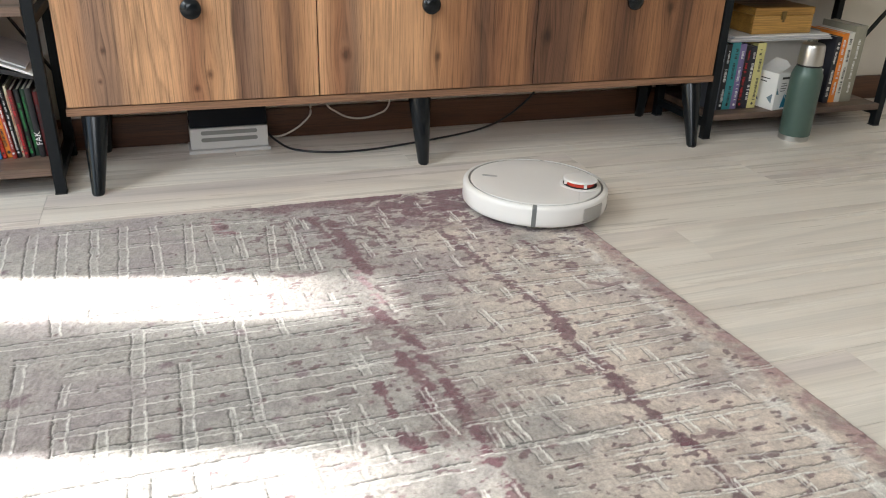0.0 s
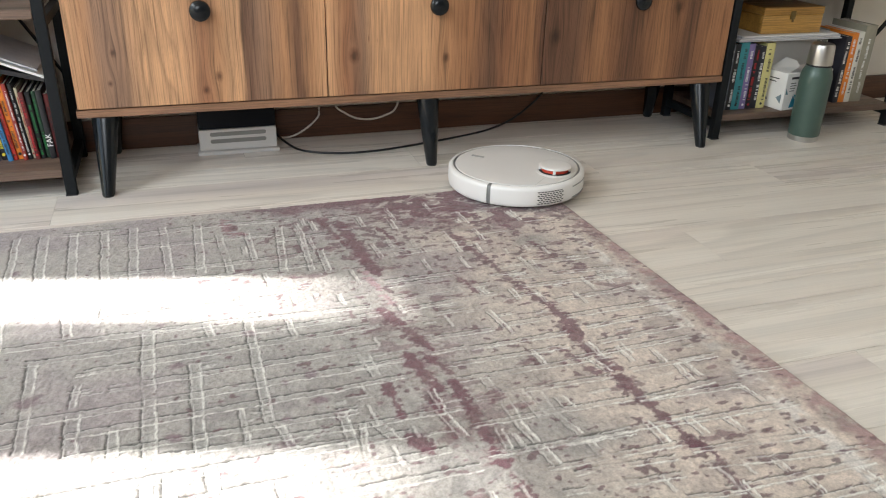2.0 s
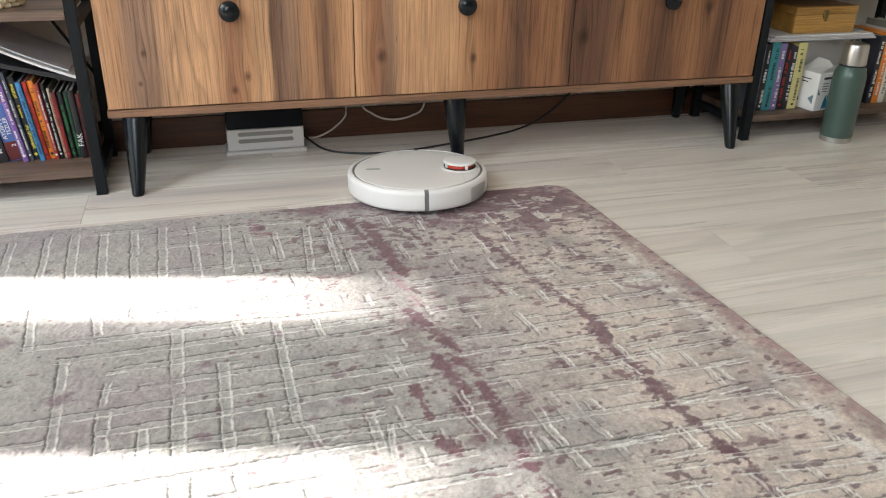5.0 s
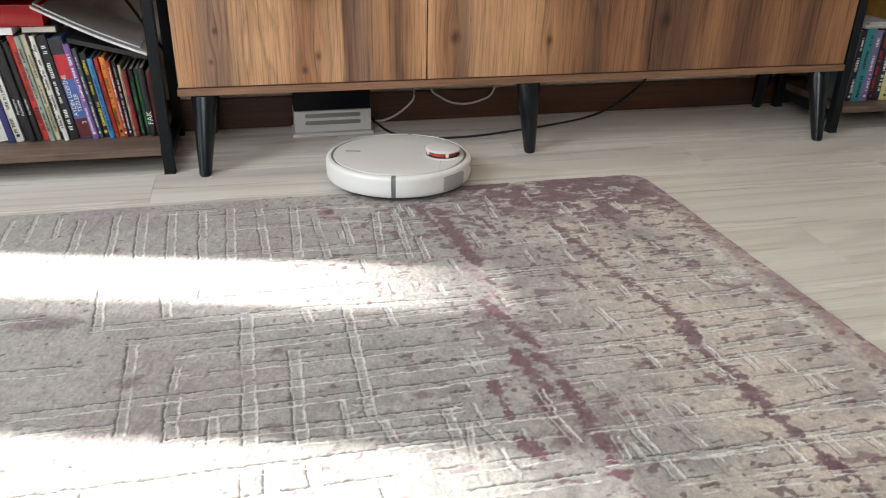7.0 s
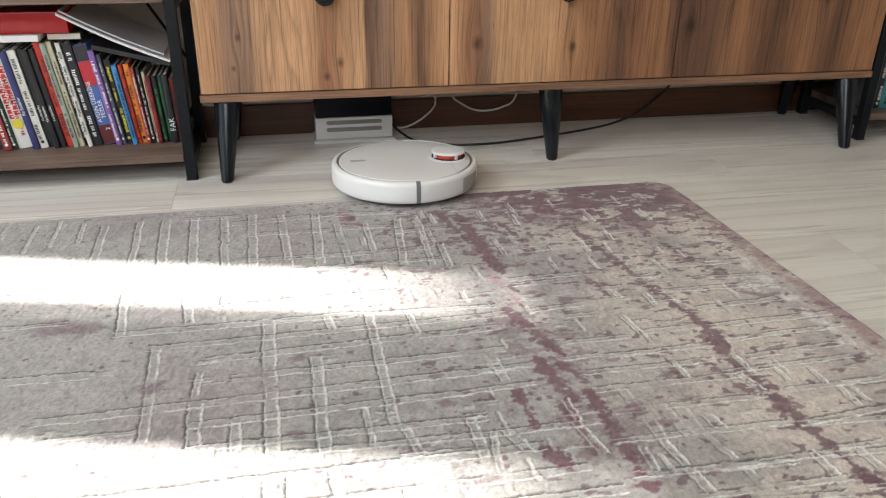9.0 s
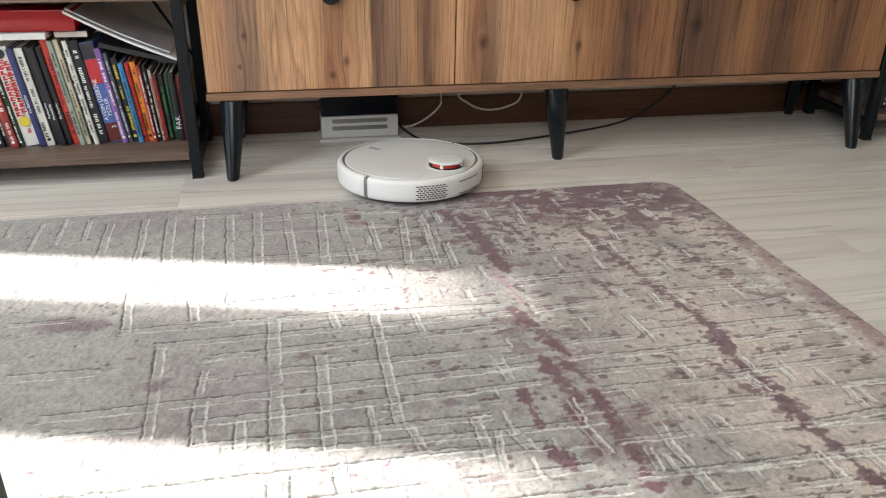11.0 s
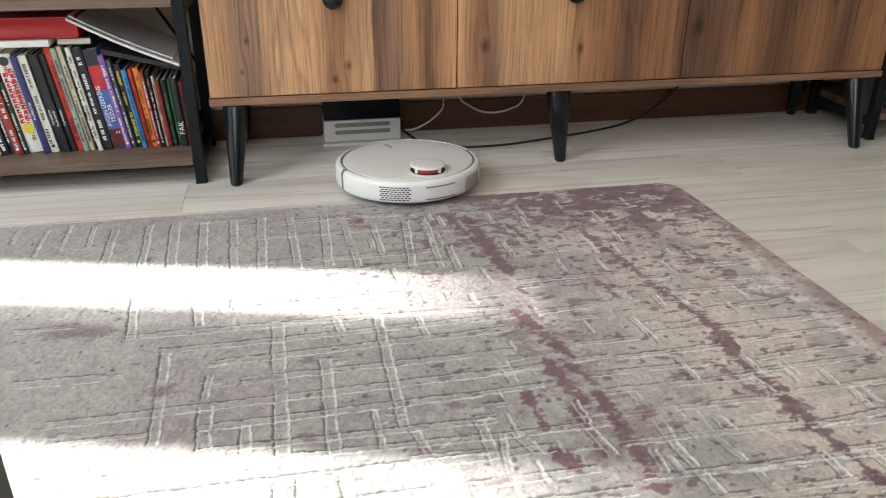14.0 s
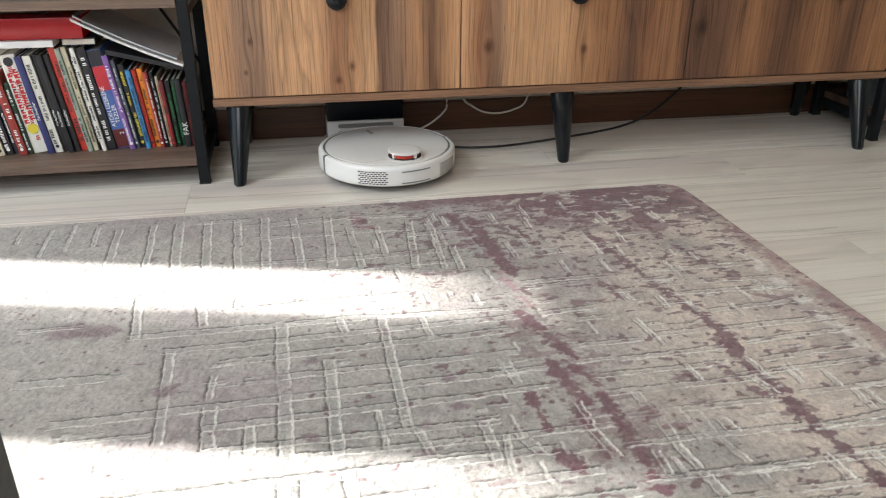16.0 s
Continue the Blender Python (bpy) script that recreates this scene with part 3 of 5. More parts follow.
def book(place, w, h, d, cov, label, marks=None, text=None, text_col=None, text_size=None, lean=0.0, seed=0, band=None, group="books on the shelf", turn=0.0):
    """An upright book, spine towards -y: cover boards, rounded spine and page block. place: the middle of its foot."""
    rng = random.Random(seed)
    b = thing("book", pose(*place, 0, lean, turn), label, "book", group)
    t = min(0.0022, w * 0.14)
    bm = bmesh.new()
    box(-w / 2, -w / 2 + t, 0.0015, d, 0, h, bm=bm)
    box(w / 2 - t, w / 2, 0.0015, d, 0, h, bm=bm)
    # slightly bowed spine
    n = 6
    front, back = [], []
    for k in range(n + 1):
        u = -1 + 2 * k / n
        front.append((u * w / 2, -0.0016 * (1 - u * u)))
        back.append((u * w / 2, 0.0016))
    for z0, z1 in ((0, h),):
        lo = [bm.verts.new((x, y, z0)) for x, y in front + back[::-1]]
        hi = [bm.verts.new((x, y, z1)) for x, y in front + back[::-1]]
        bm.faces.new(lo)
        bm.faces.new(hi)
        m = len(lo)
        for k in range(m):
            bm.faces.new((lo[k], lo[(k + 1) % m], hi[(k + 1) % m], hi[k]))
    part("cover", bm, cov, b)
    part("page_block", box(-w / 2 + t + 0.0002, w / 2 - t - 0.0002, 0.0020, d - 0.003, 0.002, h - 0.0025), M["paper"], b, "cream page block")
    y = -0.0022
    if band:
        z0, z1, mat = band
        part("spine_label", box(-w * 0.47, w * 0.47, y + 0.0002, y + 0.0016, h * z0, h * z1), mat, b)
        y -= 0.0003
    if text:
        size = text_size or w * 0.62
        rows = text if isinstance(text, (list, tuple)) else [text]
        for k, (body, off, zc) in enumerate(rows):
            lettering("spine_text", body, size, pose(off * w, y - 0.0004, h * zc, 90, -90, 0), text_col or marks, b)
    elif marks:
        spine_bars(b, w, h * 0.05, h * 0.95, y + 0.0003, rng, marks)
    return b


INK = {"white": plain("white_print", (0.84, 0.84, 0.82), 0.5), "black": plain("black_print", (0.02, 0.02, 0.022), 0.5), "red": plain("red_print", srgb(190, 40, 46), 0.5),
       "yellow": plain("yellow_print", srgb(220, 200, 60), 0.5), "green": plain("green_print", srgb(40, 140, 70), 0.5), "orange": plain("orange_print", srgb(226, 140, 60), 0.5)}
C = {"black": (30, 30, 34), "ink": (42, 42, 50), "white": (222, 220, 212), "red": (196, 60, 50), "brick": (150, 54, 46), "navy": (48, 52, 104), "cream": (206, 198, 172),
     "sage": (150, 164, 150), "blue": (74, 104, 168), "sky": (62, 132, 186), "orange": (228, 134, 50), "purple": (128, 92, 160), "slate": (84, 88, 100), "darkred": (96, 36, 36),
     "darkgreen": (34, 60, 46), "brown": (96, 70, 52), "teal": (58, 142, 150), "lilac": (126, 112, 158), "butter": (214, 206, 140), "grey": (140, 144, 140), "khaki": (150, 146, 130)}


def col(name):
    return cover(name, C[name])


# left shelf row: width, height, colour, lettering, extra
LEFT_BOOKS = [
    (0.016, 0.175, "cream", "black"), (0.017, 0.185, "black", "white"), (0.013, 0.19, "ink", "white"), (0.018, 0.20, "brick", "white"), (0.010, 0.175, "darkgreen", "white"),
    (0.034, 0.238, "white", "red"), (0.014, 0.236, "navy", "white"), (0.018, 0.236, "white", "black"), (0.0125, 0.238, "black", "white"), (0.0125, 0.238, "black", "white"),
    (0.0125, 0.238, "black", "white"), (0.017, 0.252, "red", "black"), (0.011, 0.252, "sage", "black"), (0.011, 0.254, "cream", "black"), (0.008, 0.254, "black", "white"),
    (0.010, 0.252, "white", "black"), (0.021, 0.250, "black", "white"), (0.031, 0.243, "blue", "white"), (0.015, 0.232, "purple", "white"), (0.011, 0.22, "slate", "white"),
    (0.017, 0.208, "black", "yellow"), (0.013, 0.196, "sky", "black"), (0.010, 0.195, "red", "black"), (0.015, 0.196, "orange", "black"), (0.011, 0.19, "brick", "white"),
    (0.010, 0.188, "black", "white"), (0.008, 0.176, "cream", "red"), (0.012, 0.168, "darkred", "red"), (0.013, 0.166, "black", "green"), (0.012, 0.166, "darkgreen", "green"),
    (0.015, 0.170, "black", "white"), (0.012, 0.160, "darkred", "black"), (0.010, 0.188, "brown", "orange"),
]


LEFT_BOOKS = [(w if k < 18 else w * 0.84, h, c, i) for k, (w, h, c, i) in enumerate(LEFT_BOOKS)]


def left_books():
    total = sum(b[0] for b in LEFT_BOOKS) + 0.0006 * len(LEFT_BOOKS)
    x = -0.058 - total
    for k, (w, h, c, ink) in enumerate(LEFT_BOOKS):
        text = None
        band = None
        size = None
        tc = INK[ink]
        if k == 17:
            text, size = [("AYDIN ÜZERİNE", -0.20, 0.44), ("TEZLER", 0.20, 0.36), ("2", 0.2, 0.16)], 0.0135
            band = (0.60, 0.84, cover("scarlet", (190, 44, 54)))
        elif k == 6:
            text, size = [("Karikatürler", 0, 0.45)], 0.009
        elif k in (8, 9, 10):
            text, size = [("Karikatürler", 0, 0.36)], 0.008
        elif k == 30:
            text, size = [("FAK", 0, 0.28)], 0.019
        adj = {"white": "white", "ink": "black"}.get(c, c)
        label = f"{adj} paperback with {ink} spine lettering standing on the shelf"
        if k == 17:
            label = "thick blue and scarlet paperback with white spine title"
        elif k == 5:
            label = "thick white comic album with bold red lettering on spine"
        lean = -7.5 if k < 20 else -7.5 + (k - 19) * 0.42
        b = book((x + w / 2, 0.066 + 0.006 * ((k * 7) % 3), 0.0692 + w / 2 * abs(math.sin(radians(lean)))), w, h, 0.15 if h > 0.2 else 0.125, col(c), label, tc, text, tc, size, lean, k, band, "books in the low shelf")
        if k == 17:
            part("spine_photo", box(-w * 0.47, w * 0.47, -0.0022, -0.0008, h * 0.845, h * 0.995), cover("ink", C["ink"]), b, "dark photo at the head of the spine")
            part("spine_photo", box(-w * 0.47, w * 0.47, -0.0022, -0.0008, h * 0.01, h * 0.20), cover("darkred", C["darkred"]), b, "dark red foot of the spine")
        if k == 5:
            letters = random.Random(3)
            for k_col, (x_mid, top, count) in enumerate(((-0.0075, 0.196, 10), (0.0075, 0.204, 10))):
                for i in range(count):
                    z, half = top - i * 0.0125, 0.0058 * letters.uniform(0.75, 1.0)
                    part("spine_mark", box(x_mid - half, x_mid + half, -0.0030, -0.0012, z - 0.0095, z - 0.0065), INK["red"], b)
                    part("spine_mark", box(x_mid - half, x_mid - half * letters.uniform(-0.6, 0.3), -0.0030, -0.0012, z - 0.0062, z - 0.0030), INK["red"], b)
                    part("spine_mark", box(x_mid - half * 0.9, x_mid + half * letters.uniform(0.2, 1.0), -0.0030, -0.0012, z - 0.0028, z), INK["black" if i % 4 == 3 else "red"], b)
            part("spine_mark", lathe([(0, 0), (0.0125, 0), (0.0125, 0.0012), (0, 0.0012)], 24, m=pose(0, -0.0020, 0.060, 90)), INK["yellow"], b, "round yellow sticker")
            part("spine_mark", lathe([(0, 0), (0.0105, 0), (0.0105, 0.0012), (0, 0.0012)], 24, m=pose(0, -0.0020, 0.222, 90)), INK["black"], b)
        x += w / math.cos(radians(lean)) + 0.0008


left_books()


# ---- steel and wood bookshelves ----
def bookshelf(name, x0, x1, y0, y1, levels, label, brace):
    """Black square posts, wooden boards and crossed back braces. levels: undersides of the boards."""
    s = thing(name, pose(x0, y0, 0), label, "bookshelf", "bookshelves beside the cabinet")
    w, d, top = x1 - x0, y1 - y0, levels[-1] + 0.03
    for px in (0.0125, w - 0.0125):
        for py in (0.0125, d - 0.0125):
            part("post", box(px - 0.0125, px + 0.0125, py - 0.0125, py + 0.0125, 0.003, top, 0.0015, 1), M["black_metal"], s)
            part("foot", box(px - 0.0135, px + 0.0135, py - 0.0135, py + 0.0135, 0.0, 0.0028), M["rubber"], s)
        for z in levels:
            part("side_rail", box(px - 0.010, px + 0.010, 0.0252, d - 0.0252, z - 0.022, z - 0.0004, 0.001, 1), M["black_metal"], s)
    for z in levels:
        part("shelf_board", box(0.0255, w - 0.0255, -0.002, d, z, z + 0.020, 0.001, 1), M["shelf"], s)
    for a, b in brace:
        part("brace", beam(a, b, 0.022, 0.004), M["black_metal"], s)
    return s


bookshelf("bookshelf", -0.740, -0.026, -0.022, 0.300, [0.049, 0.418, 0.80], "black steel bookshelf with walnut boards, books on its lowest board",
          [((0.575, 0.312, 0.43), (0.700, 0.312, 0.215)), ((0.02, 0.312, 0.79), (0.695, 0.312, 0.44)), ((0.42, 0.312, 0.425), (0.44, 0.312, 0.36))])
bookshelf("bookshelf", 1.804, 2.51, 0.004, 0.302, [0.058, 0.43, 0.80], "black steel bookshelf with walnut boards, holding books and boxes",
          [((0.02, 0.295, 0.44), (0.67, 0.295, 0.07)), ((0.02, 0.290, 0.44), (0.60, 0.290, 0.79)), ((0.55, 0.290, 0.44), (0.03, 0.290, 0.79)), ((0.683, 0.28, 0.07), (0.683, 0.03, 0.42))])

# on the left books: red folder, white stack, leaning papers
fold = thing("folder", pose(-0.44, 0.06, 0.3262), "shiny red cardboard folder lying on top of the books", "folder")
part("cover", box(-0.20, 0.165, 0.0, 0.235, 0.016, 0.064, 0.003, 2), cover("folder_red", (168, 12, 24), 0.25), fold)
part("paper_edge", box(-0.20, 0.10, -0.012, 0.225, 0.0005, 0.0155, 0.001, 1), M["white_card"], fold, "white page edges below the red cover")


def slanted(name, x0, z0, x1, z1, y0, y1, t, material, label, category, curl=0.0):
    bm = bmesh.new()
    n = 12
    top, low = [], []
    for k in range(n + 1):
        u = k / n
        x, z = x0 + (x1 - x0) * u, z0 + (z1 - z0) * u - curl * math.sin(math.pi * u)
        top.append([bm.verts.new((x, y, z + t)) for y in (y0, y1)])
        low.append([bm.verts.new((x, y, z)) for y in (y0, y1)])
    for k in range(n):
        bm.faces.new((top[k][0], top[k + 1][0], top[k + 1][1], top[k][1]))
        bm.faces.new((low[k][0], low[k][1], low[k + 1][1], low[k + 1][0]))
        for j in (0, 1):
            bm.faces.new((top[k][j], low[k][j], low[k + 1][j], top[k + 1][j]))
    bm.faces.new((top[0][0], top[0][1], low[0][1], low[0][0]))
    bm.faces.new((top[-1][0], low[-1][0], low[-1][1], top[-1][1]))
    ob = part(name, bm, material, None)
    return tagged(ob, label, category)


slanted("magazine", -0.235, 0.302, -0.066, 0.258, 0.070, 0.27, 0.011, cover("black", C["black"]), "black-covered magazine lying slanted on the small books", "magazine")
slanted("loose_paper", -0.295, 0.383, -0.062, 0.2705, 0.052, 0.29, 0.006, M["white_card"], "loose white papers leaning down over the books", "papers", 0.006)
# top sheet: its grey imitates shade on the white papers
slanted("document_sleeve", -0.290, 0.3905, -0.075, 0.2865, 0.058, 0.285, 0.004, cover("pale", (196, 196, 200)), "pale grey sheet on the leaning papers, greyed to imitate shade", "document sleeve", 0.005)
lump = thing("notebook", pose(-0.300, 0.08, 0.3225), "dark notebook with worn corner lying on the books", "notebook")
part("cover", box(-0.03, 0.045, 0, 0.14, 0.0, 0.018, 0.002, 1), cover("ink", C["ink"]), lump)
part("page_block", box(-0.028, 0.043, -0.001, 0.13, 0.003, 0.015), M["paper"], lump)

# woven basket on the upper board
bas = thing("basket", pose(-0.215, 0.085, 0.4382), "pale woven wicker basket on the upper board", "basket")
bm = bmesh.new()
for k in range(7):
    ring = []
    for i in range(40):
        a = 2 * math.pi * i / 40
        r = 0.062 + 0.002 * k + 0.0035 * (1 if (i + k) % 2 else -1)
        ring.append((r * math.cos(a), r * math.sin(a), 0.006 + k * 0.0105))
    ring.append(ring[0])
    t = tube(ring, 0.0055, 6, 1)
    me = bpy.data.meshes.new("tmp")
    t.to_mesh(me)
    t.free()
    bm.from_mesh(me)
    bpy.data.meshes.remove(me)
part("weave", bm, M["wicker"], bas)
part("base", lathe([(0, 0), (0.060, 0), (0.060, 0.008), (0, 0.008)], 32), M["wicker"], bas)

# ---- right shelf: row of books, boxes ----
RIGHT_BOOKS = [
    (0.022, 0.205, "slate", "white"), (0.019, 0.205, "black", "white"), (0.030, 0.210, "teal", "black"), (0.022, 0.205, "lilac", "white"), (0.020, 0.200, "black", "red"),
    (0.020, 0.195, "ink", "white"), (0.032, 0.205, "butter", "black"), (0.026, 0.200, "white", "black"), (0.020, 0.205, "black", "white"), (0.030, 0.19, "white", "black"),
    (0.030, 0.20, "grey", "black"), (0.030, 0.20, "white", "black"), (0.030, 0.19, "ink", "white"), (0.022, 0.20, "cream", "black"), (0.034, 0.20, "white", "black"), (0.034, 0.21, "grey", "white"),
    (0.008, 0.225, "grey", "white"), (0.022, 0.215, "ink", "white"), (0.024, 0.225, "orange", "white"), (0.022, 0.228, "white", "black"), (0.046, 0.248, "khaki", "white"),
]
x = 1.848
for k, (w, h, c, ink) in enumerate(RIGHT_BOOKS):
    if x + w > 2.484:
        break
    book((x + w / 2, 0.130 if 2.0 < x < 2.285 else 0.052, 0.0782), w, h, 0.15, col(c), f"{c} book with {ink} spine lettering beside others", INK[ink], seed=100 + k, group="books in the far shelf")
    x += w + 0.0007
for k in range(4):
    bm = box(1.872 + 0.006 * k, 2.262 - 0.004 * k, 0.045 + 0.004 * (k % 2), 0.235, 0.2900 + 0.0042 * k, 0.2938 + 0.0042 * k, 0.0008, 1)
    tagged(part("magazine", bm, M["white_card"] if k % 2 else cover("pale", (196, 196, 200)), None), "thin white magazine lying flat across the row of books", "magazine", "magazines on the books")
wb = thing("wooden_box", pose(1.966, 0.070, 0.3068), "varnished yellow wooden box with a small dark metal latch", "box")
part("body", box(0, 0.225, 0, 0.155, 0.0, 0.056, 0.002, 1), M["boxwood"], wb)
part("lid", box(-0.001, 0.226, -0.001, 0.156, 0.0568, 0.080, 0.002, 1), M["boxwood"], wb)
part("latch", box(0.098, 0.116, -0.004, 0.0, 0.044, 0.068, 0.001, 1), M["brass"], wb, "dark metal latch")
part("latch_tongue", box(0.103, 0.111, -0.0055, -0.0042, 0.036, 0.056, 0.001, 1), M["brass"], wb)

mb = thing("carton", pose(2.046, 0.004, 0.0782, 0, 0, 9), "opened white carton with blue and teal triangles printed on it", "box")
part("body", box(0, 0.205, 0, 0.085, 0.0, 0.118, 0.0012, 1), M["white_card"], mb)


def card(points, m):
    bm = bmesh.new()
    bm.faces.new([bm.verts.new(p) for p in points])
    bmesh.ops.solidify(bm, geom=bm.faces[:], thickness=0.0012)
    bmesh.ops.transform(bm, matrix=m, verts=bm.verts)
    return bm


part("flap", card(((-0.004, 0, 0), (0.200, 0, 0), (0.196, 0.012, 0.076), (0.176, 0.014, 0.090), (0.010, 0.014, 0.090), (-0.002, 0.012, 0.078)), pose(0, 0.080, 0.1190)), M["white_card"], mb, "raised white lid flap")
part("tuck_flap", card(((0, 0.0, 0.0), (0.0, 0.078, 0.0), (0.052, 0.066, 0.034), (0.060, 0.03, 0.030), (0.046, 0.0, 0.018)), pose(0.003, 0.002, 0.1192)), M["white_card"], mb)
for pts, c in ((((0.030, 0.006), (0.066, 0.010), (0.040, 0.048)), (18, 120, 150)), (((0.067, 0.010), (0.094, 0.026), (0.042, 0.050)), (30, 150, 160)), (((0.004, 0.052), (0.016, 0.050), (0.004, 0.072)), (90, 130, 140))):
    tri = bmesh.new()
    tri.faces.new([tri.verts.new((u, -0.0008, v)) for u, v in pts])
    part("printed_triangle", tri, cover("print_%d" % c[0], c), mb)
for pts, c in ((((0.010, 0.020), (0.010, 0.052), (0.030, 0.036)), (110, 130, 140)), (((0.062, 0.022), (0.078, 0.022), (0.078, 0.052)), (74, 84, 124))):
    tri = bmesh.new()
    tri.faces.new([tri.verts.new((-0.0008, u, v)) for u, v in pts])
    part("printed_triangle", tri, cover("print_%d" % c[0], c), mb)
for z, a, b in ((0.098, 0.020, 0.066), (0.084, 0.020, 0.042), (0.076, 0.020, 0.046), (0.068, 0.020, 0.042), (0.060, 0.020, 0.040)):
    part("printed_line", box(a, b, -0.0008, -0.0001, z, z + (0.007 if z > 0.095 else 0.0022)), INK["black"], mb)
for z, a, b in ((0.094, 0.030, 0.066), (0.084, 0.040, 0.066)):
    part("printed_line", box(-0.0008, -0.0001, a, b, z, z + 0.003), INK["black"], mb)

# ---- steel flask on the floor ----
fk = thing("vacuum_flask", pose(2.102, -0.052, 0), "sage green enamelled steel flask with a brushed steel cap", "flask")
part("base_ring", lathe([(0, 0.0), (0.0439, 0.0), (0.0456, 0.002), (0.0459, 0.0165), (0, 0.0165)], 40), M["steel"], fk, "bare steel base ring")
part("body", lathe([(0, 0.0168), (0.0454, 0.0168), (0.0468, 0.020), (0.0468, 0.196), (0.0459, 0.206), (0.0427, 0.217), (0.0386, 0.226), (0.0365, 0.231), (0, 0.231)], 40), M["bottle"], fk)
part("neck_ring", lathe([(0, 0.2312), (0.0358, 0.2312), (0.0358, 0.2365), (0, 0.2365)], 40), M["rubber"], fk)
part("cap", lathe([(0, 0.2368), (0.0372, 0.2368), (0.0377, 0.240), (0.0351, 0.288), (0.0333, 0.2955), (0.0298, 0.2985), (0, 0.2995)], 40), M["steel"], fk, "brushed steel screw cap")

# ---- grey armrest beside the viewer ----
arm = thing("armrest", pose(-0.256, -1.42, 0), "dark grey upholstered armrest of a low seat", "armrest")
part("upholstery", box(-0.25, 0.238, -0.70, 0.0, 0.03, 0.40, 0.02, 3), M["grey_cloth"], arm)
part("base", box(-0.24, 0.220, -0.69, -0.02, 0.0, 0.0298), M["rubber"], arm)


# ---- rug ----
RUG_N, RUG_W, RUG_S, RUG_E, RUG_T = -0.238, -1.25, -3.0, 1.095, 0.012


def value_noise(x, y, scale, seed, octaves=3):
    """Smooth noise from 0 to 1 over arrays."""
    total, amp, norm = 0.0, 1.0, 0.0
    for o in range(octaves):
        rng = np.random.RandomState(seed + 17 * o)
        grid = rng.rand(64, 64)
        u, v = x * scale + 7.3 * o, y * scale + 3.1 * o
        iu, iv = np.floor(u).astype(int), np.floor(v).astype(int)
        fu, fv = u - iu, v - iv
        fu, fv = fu * fu * (3 - 2 * fu), fv * fv * (3 - 2 * fv)
        g = lambda a, b: grid[a % 64, b % 64]
        total = total + amp * ((g(iu, iv) * (1 - fu) + g(iu + 1, iv) * fu) * (1 - fv) + (g(iu, iv + 1) * (1 - fu) + g(iu + 1, iv + 1) * fu) * fv)
        norm += amp
        amp, scale = amp * 0.55, scale * 2.03
    return total / norm


def ease(x, a, b):
    t = np.clip((x - a) / (b - a), 0, 1)
    return t * t * (3 - 2 * t)


# short bars running in from the far border: place, from, to, half width, slope
FAR_UPRIGHTS = [
    (-0.384, -0.27, -0.34, 0.0045, -0.031), (-0.324, -0.28, -0.41, 0.004, -0.024), (-0.281, -0.26, -0.39, 0.004, -0.049), (-0.231, -0.28, -0.38, 0.0045, -0.082), (-0.186, -0.3, -0.47, 0.008, -0.042), (-0.116, -0.29, -0.49, 0.007, -0.057),
    (-0.062, -0.29, -0.5, 0.01, -0.062), (-0.004, -0.29, -0.51, 0.009, -0.059), (0.057, -0.29, -0.53, 0.008, -0.05), (0.112, -0.29, -0.54, 0.009, -0.031), (0.176, -0.3, -0.55, 0.008, -0.052), (0.241, -0.3, -0.55, 0.009, 0.008),
    (0.29, -0.37, -0.56, 0.0075, -0.062), (0.345, -0.38, -0.51, 0.006, -0.023), (0.405, -0.36, -0.58, 0.008, 0.078), (0.453, -0.41, -0.59, 0.006, 0.034), (0.482, -0.5, -0.6, 0.0065, 0.0),
]
# cross bars of the far side
FAR_COURSES = [
    (-0.324, 0.07, 0.25, 0.012, 0.08), (-0.394, 0.09, 0.27, 0.0085, -0.023), (-0.511, 0.07, 0.27, 0.0075, -0.041), (-0.515, 0.23, 0.47, 0.01, 0.017), (-0.564, 0.17, 0.48, 0.007, 0.013), (-0.321, 0.25, 0.44, 0.0095, -0.05),
    (-0.395, 0.29, 0.41, 0.009, -0.017), (-0.426, 0.4, 0.52, 0.0085, 0.066), (-0.292, -0.03, 0.08, 0.0095, 0.01),
]
# long bars of the grey field
WEST_COURSES = [
    (-0.748, -0.1, 0.3, 0.0095, -0.003), (-0.795, -0.04, 0.54, 0.0085, 0.014), (-0.839, 0.05, 0.52, 0.009, 0.036), (-0.899, 0.12, 0.51, 0.008, 0.008), (-0.956, -0.17, 0.49, 0.0095, 0.021), (-1.002, 0.04, 0.43, 0.008, 0.018),
    (-1.057, 0.04, 0.44, 0.007, -0.015), (-1.089, 0.16, 0.38, 0.0065, -0.036), (-1.005, -0.15, -0.03, 0.0045, -0.017), (-0.857, -0.24, -0.11, 0.0105, -0.023), (-0.697, -0.28, -0.18, 0.0065, 0.039), (-0.681, 0.07, 0.37, 0.008, 0.007),
    (-0.756, 0.3, 0.53, 0.0065, -0.05), (-0.908, 0.09, 0.13, 0.006, 0.049), (-0.853, 0.04, 0.08, 0.0055, 0.022),
]
